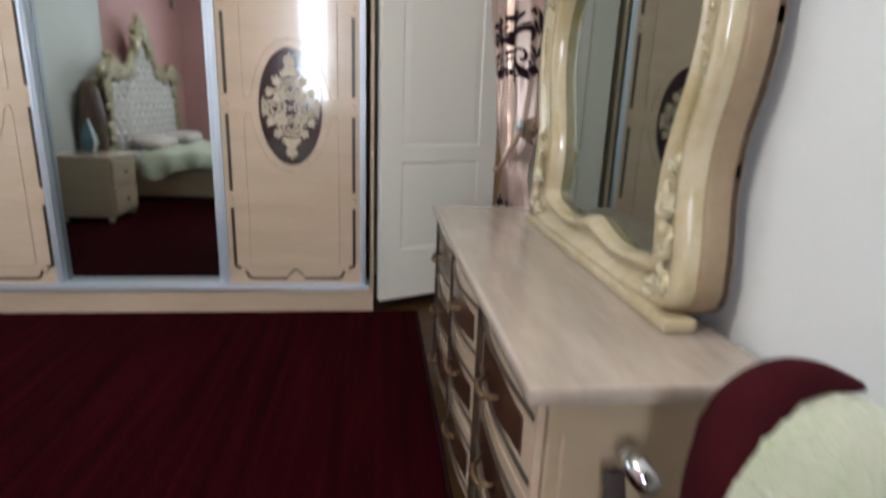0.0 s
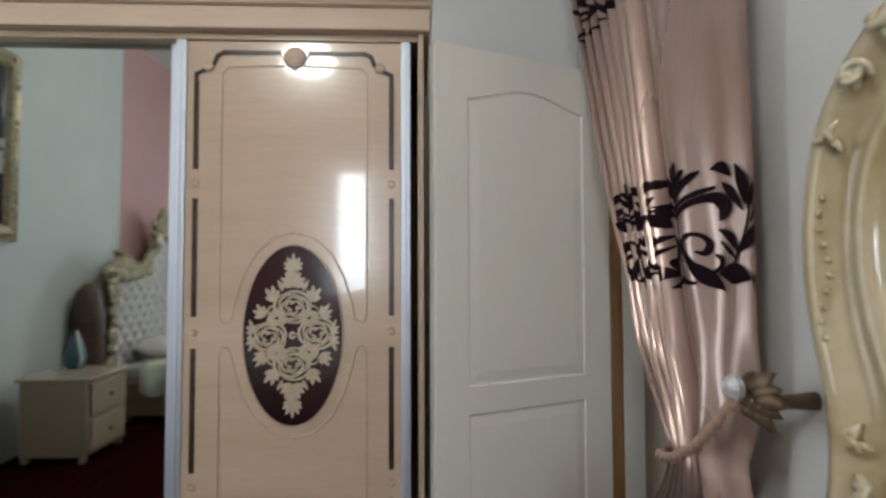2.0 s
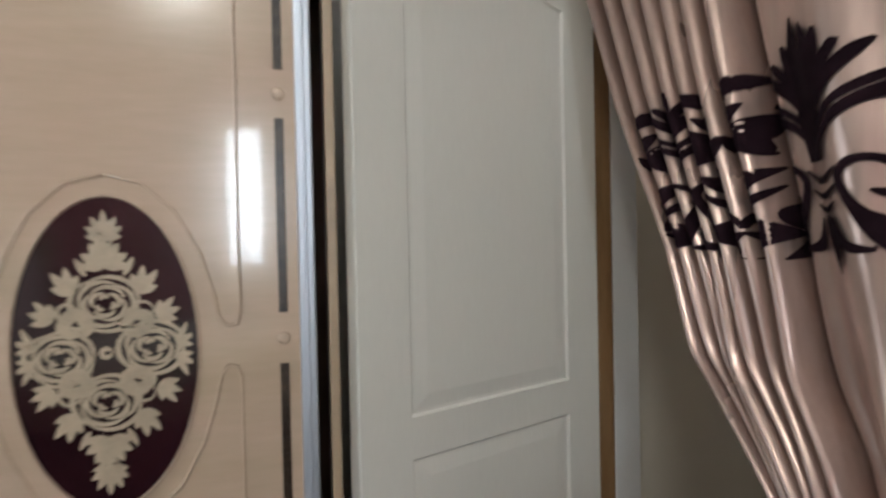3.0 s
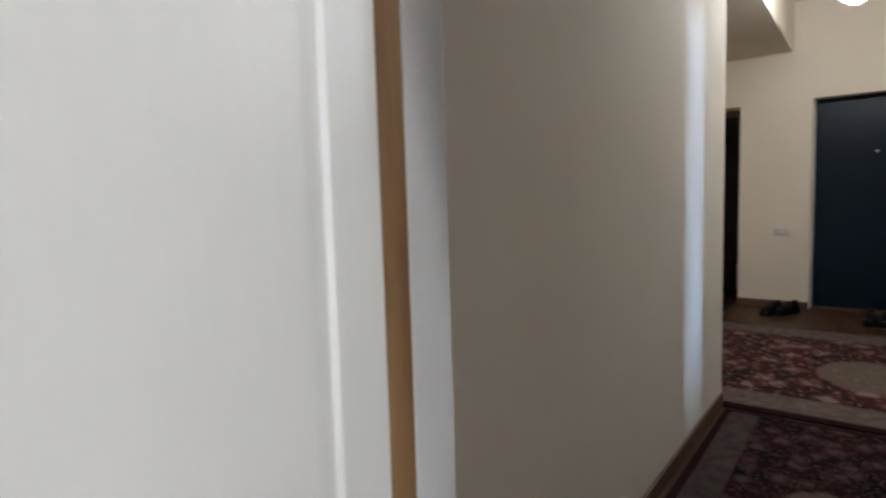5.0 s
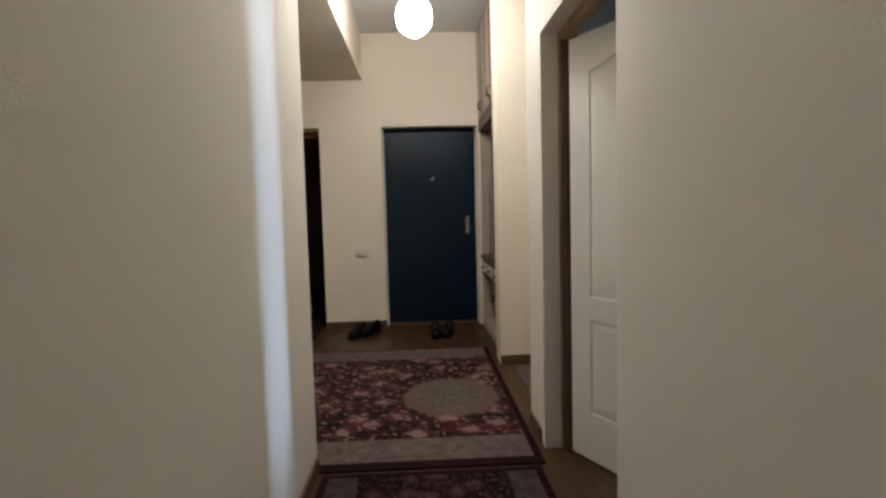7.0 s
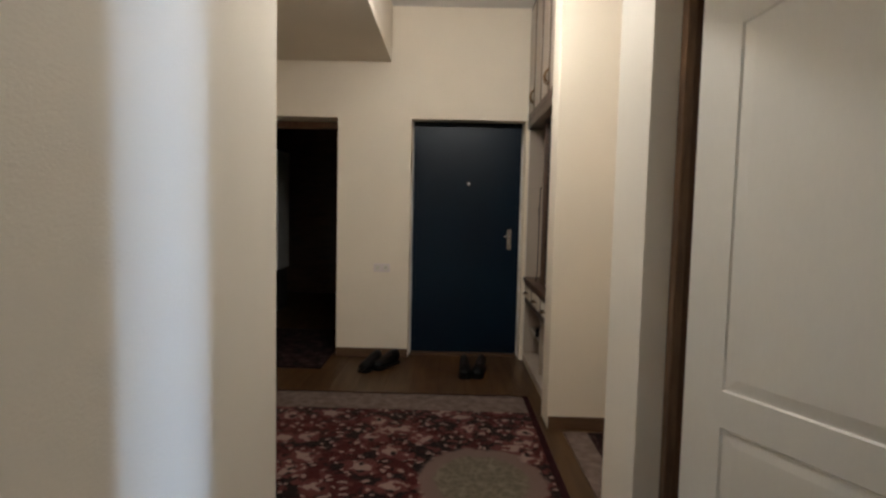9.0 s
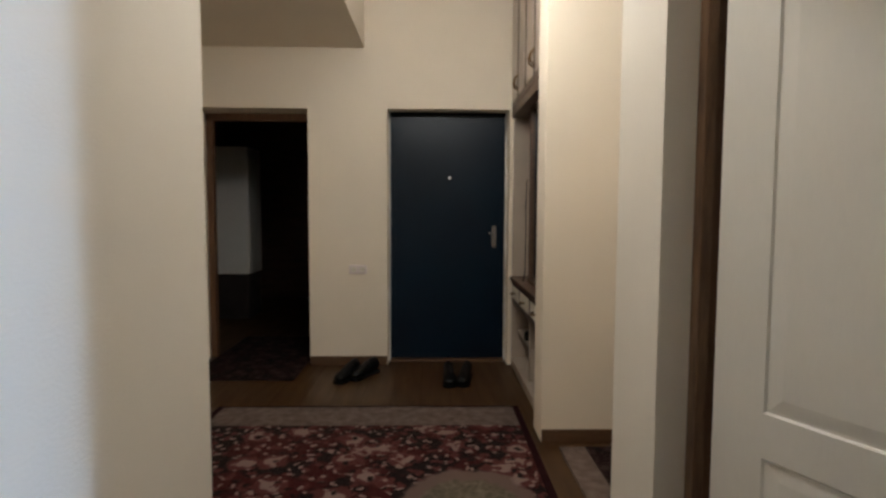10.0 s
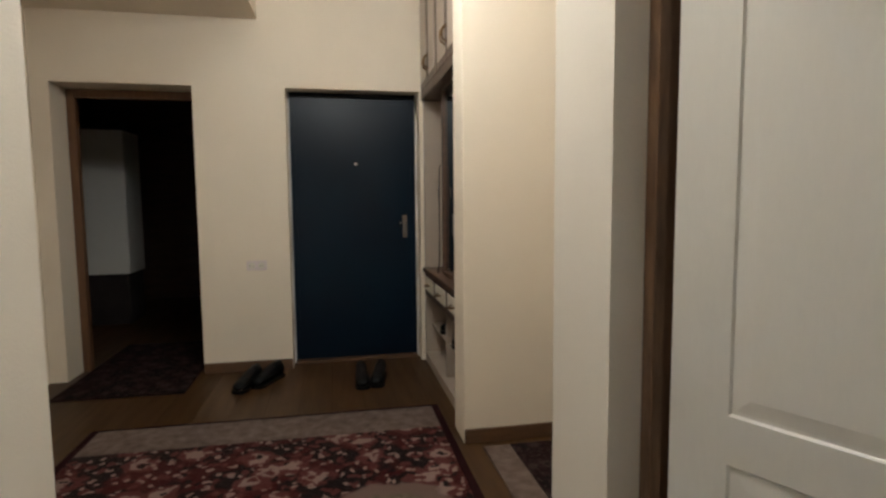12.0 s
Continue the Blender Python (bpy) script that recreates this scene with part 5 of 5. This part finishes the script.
# the palmette's stem, vase and pendant leaf, then its side with plumes, scroll and spray (in millimetres)
MIDDLE = [
    [(-3, -42, 28), (-2, 0, 42), (-5, 45, 34), (-7, 85, 20)], [(-7, 55, 10), (-9, 95, 26), (-6, 140, 5)],
    [(-26, -50, 3), (0, -66, 8), (28, -52, 3)], [(-22, -74, 3), (1, -84, 8), (25, -72, 3)], [(-15, -92, 3), (2, -100, 7), (20, -90, 3)],
    [(2, -104, 5), (6, -130, 24), (7, -172, 2)],
]
SIDE = [
    [(4, 55, 8), (12, 92, 17), (10, 125, 4)], [(6, 40, 9), (19, 78, 19), (27, 112, 5)],
    [(4, 15, 5), (20, 50, 12), (40, 88, 9), (42, 92, 3)], [(7, 2, 5), (28, 45, 12), (52, 74, 14), (66, 84, 4)],
    [(9, -14, 5), (30, 20, 8), (62, 40, 11), (90, 46, 7)], [(10, -26, 5), (32, 6, 10), (62, 24, 15), (92, 24, 26), (108, 4, 30), (98, -16, 14), (92, -18, 2)],
    [(12, -108, 4), (22, -138, 14), (46, -144, 6), (50, -140, 2)],
    [(62, -128, 20), (38, -96, 12), (29, -64, 9), (42, -46, 9), (62, -48, 9), (74, -66, 12), (66, -84, 13), (52, -80, 4)],
    [(36, -98, 8), (66, -132, 32), (99, -158, 2)], [(80, -88, 6), (92, -96, 12), (90, -112, 11), (72, -124, 6)],
    [(84, -126, 3), (120, -124, 42), (158, -134, 2)], [(120, -112, 5), (146, -35, 5), (156, 26, 3)],
    [(130, -86, 3), (114, -54, 19), (90, -38, 3)], [(126, -96, 3), (110, -80, 10), (92, -62, 3)], [(134, -82, 3), (156, -56, 26), (171, -30, 3)],
    [(140, -6, 3), (119, 34, 17), (104, 54, 3)], [(144, 4, 3), (142, 44, 22), (130, 84, 3)], [(148, -4, 3), (160, 24, 15), (173, 54, 3)],
    [(82, 84, 3), (104, 84, 24), (122, 62, 3)], [(152, -30, 3), (172, -6, 16), (182, 16, 3)],
    [(166, -88, 3), (178, -104, 8), (182, -118, 3)], [(184, -122, 4), (168, -134, 15), (172, -154, 4), (180, -158, 2)],
]


def motif(c0, z0):
    """One palmette between its two sides, laid along the cloth."""
    st = [stroke(one) for one in MIDDLE]
    for m in (1, -1):
        st += [stroke([(a * m, b, w) for a, b, w in one]) for one in SIDE]
    return [[((c0 - p[0] * 0.00134, z0 + p[1] * 0.00104), (c0 - q[0] * 0.00134, z0 + q[1] * 0.00104)) for p, q in one] for one in st]


for z0 in (0.60, 1.352, 2.162):
    bm = bmesh.new()
    strips = []
    for c0 in (0.236, 0.726):
        strips += motif(c0, z0)
    lay(bm, strips, lambda a, b: curtain_point(min(max(a, 0.004), 0.996), b, 0.0035), 4)
    part("velvet_band", bm, M_FLOCK, cu, "black velvet scroll and leaf pattern", kind="stuff", smooth=True)
bm = bmesh.new()
tube(bm, [(1.10, 2.42, 2.74), (1.10, 3.74, 2.74)], 0.014, 10)
rod = thing("curtain_rod", (1.10, 3.0, 2.74), "slim brown curtain rod above the doorway", "curtain rod")
part("rod", bm, M_DARKW, rod, smooth=True)
for y in (2.5, 3.66):
    part("bracket", boxed(1.095, 1.24, y - 0.01, y + 0.01, 2.73, 2.75, 0.003), M_DARKW, rod)
for k in range(14):
    y = 2.47 + k * 0.093
    bm = bmesh.new()
    lathe(bm, [(0.020, -0.004), (0.020, 0.004), (0.015, 0.004), (0.015, -0.004)], (1.10, y, 2.74), 12, "y")
    part("ring", bm, M_BRASS, rod, smooth=True)

tb = thing("curtain_tieback", (1.15, 2.6, 0.9), "twisted satin cord with carved gilt wall hook and glass bead", "curtain tieback")
bm = bmesh.new()
for ph in (0, math.pi):
    pts = []
    for k in range(41):
        u = k / 40
        y = 2.39 + (2.69 - 2.39) * u
        z = 1.005 - 0.20 * math.sin(u * 1.7) / math.sin(1.7) + 0.03 * u * u
        x = 1.075 + 0.035 * (1 - u) ** 2 + 0.05 * max(0, u - 0.85) / 0.15
        pts.append((x + 0.005 * math.cos(u * 50 + ph), y, z + 0.005 * math.sin(u * 50 + ph)))
    tube(bm, pts, 0.0075, 7)
part("cord", bm, M_CORD, tb, "twisted beige satin cord", smooth=True)
bm = bmesh.new()
tube(bm, [(1.24, 2.375, 1.0), (1.18, 2.375, 1.0), (1.13, 2.38, 1.005)], [0.016, 0.012, 0.014], 10)
part("hook", bm, M_HOOK, tb, "brass hook arm", smooth=True)
bl = bmesh.new()
random.seed(21)
for k in range(11):
    a = k / 11 * 6.283
    st = leaf2(2.372, 1.005, a, 0.046 + 0.010 * (k % 2), 0.040, 0.5, 6)
    prev = None
    for i, (p, q) in enumerate(st):
        row = [bl.verts.new((1.150 - 0.02 * math.sin(i / 6 * 3.1), p[0], p[1])), bl.verts.new((1.142 - 0.03 * math.sin(i / 6 * 3.1), (p[0] + q[0]) / 2, (p[1] + q[1]) / 2)), bl.verts.new((1.150 - 0.02 * math.sin(i / 6 * 3.1), q[0], q[1]))]
        if prev:
            for j in range(2):
                bl.faces.new((prev[j], prev[j + 1], row[j + 1], row[j]))
        prev = row
part("leaf_rosette", raised(bl, 0.005, (1, 0, 0)), M_HOOK, tb, "carved gilt leaf rosette", kind="stuff", smooth=True)
bm = bmesh.new()
lathe(bm, [(0.008, 0), (0.022, -0.012), (0.024, -0.024), (0.014, -0.036), (0.002, -0.040)], (1.125, 2.395, 1.02), 14, "x")
part("glass_bead", bm, M_CRYSTAL, tb, "cut glass bead")

# ---- bedroom: bed, nightstand and what hangs there ----
BY, HW = -0.68, 0.96  # the bed's middle line and half its headboard


def head_top(d):
    """Height of the headboard at the distance d from its middle."""
    return 1.20 + 0.45 * math.exp(-(d / 0.30) ** 2) + 0.07 * math.exp(-((d - 0.82) / 0.12) ** 2)


bed = thing("bed", (-1.2, BY, 0), "double bed with a tufted pink-white headboard in a gilt carved frame", "bed")
part("base", boxed(-1.92, 0.06, BY - 0.93, BY + 0.93, 0.06, 0.34, 0.02), M_CREAMD, bed)
for x in (-1.85, 0.0):
    for y in (BY - 0.86, BY + 0.86):
        bm = bmesh.new()
        lathe(bm, [(0.03, 0), (0.04, 0.03), (0.03, 0.06)], (x, y, 0), 12)
        part("leg", bm, M_GOLD, bed, smooth=True)
part("mattress", boxed(-1.90, 0.04, BY - 0.90, BY + 0.90, 0.342, 0.47, 0.04), M_TUFT, bed)
bm = bmesh.new()
NY, NZb = 96, 64
g = []
for i in range(NY + 1):
    row = []
    y = BY - 0.90 + 1.80 * i / NY
    top = head_top(abs(y - BY))
    for j in range(NZb + 1):
        z = 0.40 + (top - 0.40) * j / NZb
        t = math.sin((y + z) * math.pi / 0.16) * math.sin((y - z) * math.pi / 0.16)
        row.append(bm.verts.new((-1.99 + 0.05 * abs(t) ** 0.6, y, z)))
    g.append(row)
for i in range(NY):
    for j in range(NZb):
        bm.faces.new((g[i][j], g[i + 1][j], g[i + 1][j + 1], g[i][j + 1]))
part("headboard_pad", bm, M_TUFT, bed, "button-tufted pinkish white headboard", smooth=True)
part("headboard_back", boxed(-2.10, -2.0, BY - HW, BY + HW, 0.0, 1.18, 0.02), M_CREAMD, bed)
spots = []
for i in range(44):
    y = BY - HW + 2 * HW * i / 43
    d = abs(y - BY)
    spots.append((y, head_top(d) + 0.02, 0.12 if d < 0.22 or d > 0.72 else 0.085))
    if d < 0.16:
        spots.append((y, head_top(d) + 0.12, 0.10))
for s in (-1, 1):
    for k in range(9):
        spots.append((BY + s * (HW - 0.03), 0.40 + k * 0.10, 0.09))
    spots += [(BY + s * 0.36, 1.30, 0.11), (BY + s * 0.80, 1.20, 0.11), (BY + s * 0.86, 1.08, 0.09)]


def crest_east(par, spots, x, mat, seed):
    random.seed(seed)
    bm = bmesh.new()
    for y, z, s in spots:
        for k in range(3):
            c = (y + random.uniform(-0.4, 0.4) * s, z + random.uniform(-0.4, 0.4) * s)
            r, tn, sd, a0 = s * random.uniform(0.4, 0.7), random.uniform(0.8, 1.3), random.choice((-1, 1)), random.uniform(0, 6)
            pts, rad = [], []
            for i in range(9):
                q = i / 8
                a = a0 + sd * q * tn * 6.283
                pts.append((x + 0.02 * math.sin(q * 3.1), c[0] + math.cos(a) * r * (1 - 0.75 * q), c[1] + math.sin(a) * r * (1 - 0.75 * q)))
                rad.append(s * 0.24 * (0.4 + 0.9 * math.sin(math.pi * min(1, q * 0.8 + 0.15))))
            tube(bm, pts, rad, 6)
    part("carved_frame", bm, mat, par, "gilt carved scroll frame", kind="stuff", smooth=True)


crest_east(bed, spots, -1.97, M_GOLDD, 31)
du = thing("duvet", (-0.9, BY, 0.47), "pale green duvet hanging in loose folds over the bed's edge", "duvet")
bm = bmesh.new()
random.seed(9)
g = []
for i in range(71):
    row = []
    x = -1.70 + 1.80 * i / 70
    for j in range(45):
        v = j / 44
        y = BY - 0.93 + 1.88 * min(1, v / 0.84)
        z = 0.50 + 0.016 * math.sin(x * 9 + v * 7) + 0.012 * math.sin(x * 21 - v * 13)
        if v > 0.84:
            w = (v - 0.84) / 0.16
            y += 0.05 * math.sin(w * 2) + 0.026 * w * math.sin(x * 26)
            z -= 0.21 * w ** 1.2 * (0.9 + 0.25 * math.sin(x * 7))
        row.append(bm.verts.new((x, y, z)))
    g.append(row)
for i in range(70):
    for j in range(44):
        bm.faces.new((g[i][j], g[i + 1][j], g[i + 1][j + 1], g[i][j + 1]))
part("cloth", bm, M_BEDDING, du, smooth=True)
for k, y in enumerate((BY - 0.44, BY + 0.44)):
    pi = thing("pillow", (-1.75, y, 0.5), "pink-white pillow leaning on the headboard" if k else "soft pink-white pillow lying flat on the bed", "pillow")
    bm = bmesh.new()
    bmesh.ops.create_uvsphere(bm, u_segments=24, v_segments=14, radius=1)
    for v in bm.verts:
        sx, sy = abs(v.co.x) ** 0.6 * (1 if v.co.x > 0 else -1), abs(v.co.y) ** 0.6 * (1 if v.co.y > 0 else -1)
        v.co = Vector((-1.74 + sx * 0.17, y + sy * 0.33, 0.555 + v.co.z * 0.07 + (max(0, -sx) * 0.05 if k else 0)))
    part("case", bm, M_SHEET, pi, smooth=True)

ns = thing("nightstand", (-1.77, 1.0, 0), "cream lacquered nightstand with two drawers", "nightstand")
part("body", boxed(-2.0, -1.575, 0.76, 1.23, 0.05, 0.53, 0.008), M_CREAMD, ns)
part("top", boxed(-2.02, -1.55, 0.74, 1.25, 0.532, 0.558, 0.008), M_CREAM, ns)
for z in (0.08, 0.31):
    d = part("drawer", boxed(-1.574, -1.557, 0.79, 1.20, z, z + 0.20, 0.004), M_CREAM, ns)
    bm = bmesh.new()
    lathe(bm, [(0.006, 0), (0.014, 0.012), (0.010, 0.022), (0.002, 0.024)], (-1.557, 0.995, z + 0.1), 12, "x")
    part("knob", bm, M_BRASS, d, smooth=True)
for x in (-1.97, -1.61):
    for y in (0.79, 1.20):
        part("foot", boxed(x - 0.02, x + 0.02, y - 0.02, y + 0.02, 0, 0.049, 0.003), M_GOLD, ns)
or_ = thing("blue_glass_ornament", (-1.88, 0.85, 0.558), "pointed blue-grey glass ornament with white rim on the nightstand", "ornament")
bm = bmesh.new()
lathe(bm, [(0.05, 0.559), (0.055, 0.57), (0.075, 0.63), (0.06, 0.70), (0.03, 0.78), (0.004, 0.82)], (-1.88, 0.85, 0), 16)
part("glass", bm, M_CONE, or_, smooth=True)
bm = bmesh.new()
tube(bm, [(-1.82, 0.91, 0.565), (-1.79, 0.93, 0.65), (-1.83, 0.90, 0.74), (-1.87, 0.86, 0.825)], 0.010, 6)
part("rim", bm, M_CRYSTAL, or_, "white rim", smooth=True)
oc_ = thing("dark_cushion", (-2.02, 0.50, 0), "dark green-brown upholstered bolster standing by the headboard", "cushion")
bm = bmesh.new()
lathe(bm, [(0.02, 0.0), (0.10, 0.05), (0.115, 0.4), (0.115, 0.85), (0.085, 1.08), (0.03, 1.15)], (-2.02, 0.47, 0), 20)
part("bolster", bm, M_DARKW, oc_, "dark brown padded bolster", smooth=True)

pa = thing("painting", (-2.13, 1.6, 2.0), "dark floral painting in a carved gilt frame on the pale wall", "painting")
part("canvas", boxed(-2.142, -2.128, 1.24, 2.00, 1.55, 2.57), M_NAVY, pa, "dark navy painted ground")
bm = bmesh.new()
fr = [(0.0, 0.0), (0.02, 0.030), (0.05, 0.034), (0.075, 0.016), (0.10, 0.028), (0.115, 0.006)]
prev = None
for off, hh in fr:
    ys, zs = (1.24 - off, 2.00 + off), (1.55 - off, 2.57 + off)
    row = [bm.verts.new((-2.128 + hh, y, z)) for y, z in ((ys[0], zs[0]), (ys[1], zs[0]), (ys[1], zs[1]), (ys[0], zs[1]))]
    if prev:
        for k in range(4):
            bm.faces.new((prev[k], prev[(k + 1) % 4], row[(k + 1) % 4], row[k]))
    prev = row
part("frame", bm, M_GOLDD, pa, "carved gilt picture frame")
bm = bmesh.new()
random.seed(14)
for k in range(70):
    side = random.choice((0, 1, 2, 3))
    u = random.random()
    y, z = ((1.18, 1.55 + u * 1.1), (2.06, 1.55 + u * 1.1), (1.18 + u * 0.88, 1.54), (1.18 + u * 0.88, 2.68))[side]
    lathe(bm, [(random.uniform(0.014, 0.026), 0), (0.012, 0.016), (0.002, 0.022)], (-2.102, y, z - 0.05), 8, "x")
part("frame_bosses", bm, M_GOLD, pa, "gilt bosses", kind="stuff", smooth=True)
bm = bmesh.new()
st = []
for cy, cz, r in ((0.80, 2.0, 0.07), (0.86, 1.88, 0.06), (0.95, 1.80, 0.06), (0.84, 1.75, 0.05), (1.1, 2.1, 0.07), (1.2, 1.9, 0.06), (0.76, 2.12, 0.03)):
    for k in range(6):
        st.append(leaf2(cy, cz, k * 1.047 + cy * 9, r * 1.3, r * 0.9, 0.3, 6))
c_ = [0]


def on_canvas(a, b):
    c_[0] += 1
    return Vector((-2.1265 + (c_[0] // 14 % 9) * 0.0002, a + 0.50, b - 0.05))


lay(bm, st, on_canvas)
part("flowers", bm, M_BLOOM, pa, "white painted flowers", kind="stuff")

dc = thing("wall_flower_decal", (-2.14, -1.75, 2.2), "grey flower decals on the pink wallpaper", "wall decal")
bm = bmesh.new()
st = []
for cy, cz, r in ((-1.78, 3.0, 0.11), (-1.86, 2.86, 0.10), (-1.92, 2.42, 0.10), (-1.80, 2.50, 0.07), (-2.1, 2.9, 0.12), (-2.3, 2.2, 0.09)):
    for k in range(5):
        st.append(leaf2(cy, cz, k * 1.256 + cy * 5, r, r * 0.7, 0.4, 7))
lay(bm, st, lambda a, b: Vector((-2.145, a, b)))
part("petals", raised(bm, 0.002, (1, 0, 0)), M_CONE, dc, "blue-grey petals")
tagged(dc, kind="structure")

HL = 3.02
lb = thing("ceiling_lamp_bedroom", (-0.25, 0.8, HL), "small white glass ceiling lamp glowing in the bedroom", "lamp")
bm = bmesh.new()
lathe(bm, [(0.10, HB - HL), (0.10, HB - HL - 0.02), (0.02, HB - HL - 0.05), (0.02, -0.14)], (-0.25, 0.8, HL), 20)
part("canopy", bm, M_BRASS, lb, "brass canopy", smooth=True)
bm = bmesh.new()
lathe(bm, [(0.04, -0.14), (0.14, -0.16), (0.19, -0.21), (0.20, -0.25), (0.16, -0.30), (0.08, -0.335), (0.01, -0.34)], (-0.25, 0.8, HL), 24)
part("shade", bm, M_LAMPB, lb, "glowing opal glass shade", smooth=True)

ca = thing("bedroom_carpet", (-0.8, 1.0, 0), "dark red ribbed carpet covering the bedroom floor", "carpet")
part("field", boxed(-2.13, 0.785, -2.58, 3.105, 0.0, 0.012, 0.004), M_CARPET, ca)
part("edging", boxed(0.787, 0.80, -2.58, 3.105, 0.0, 0.012, 0.003), M_BIND, ca, "dark bound edge")
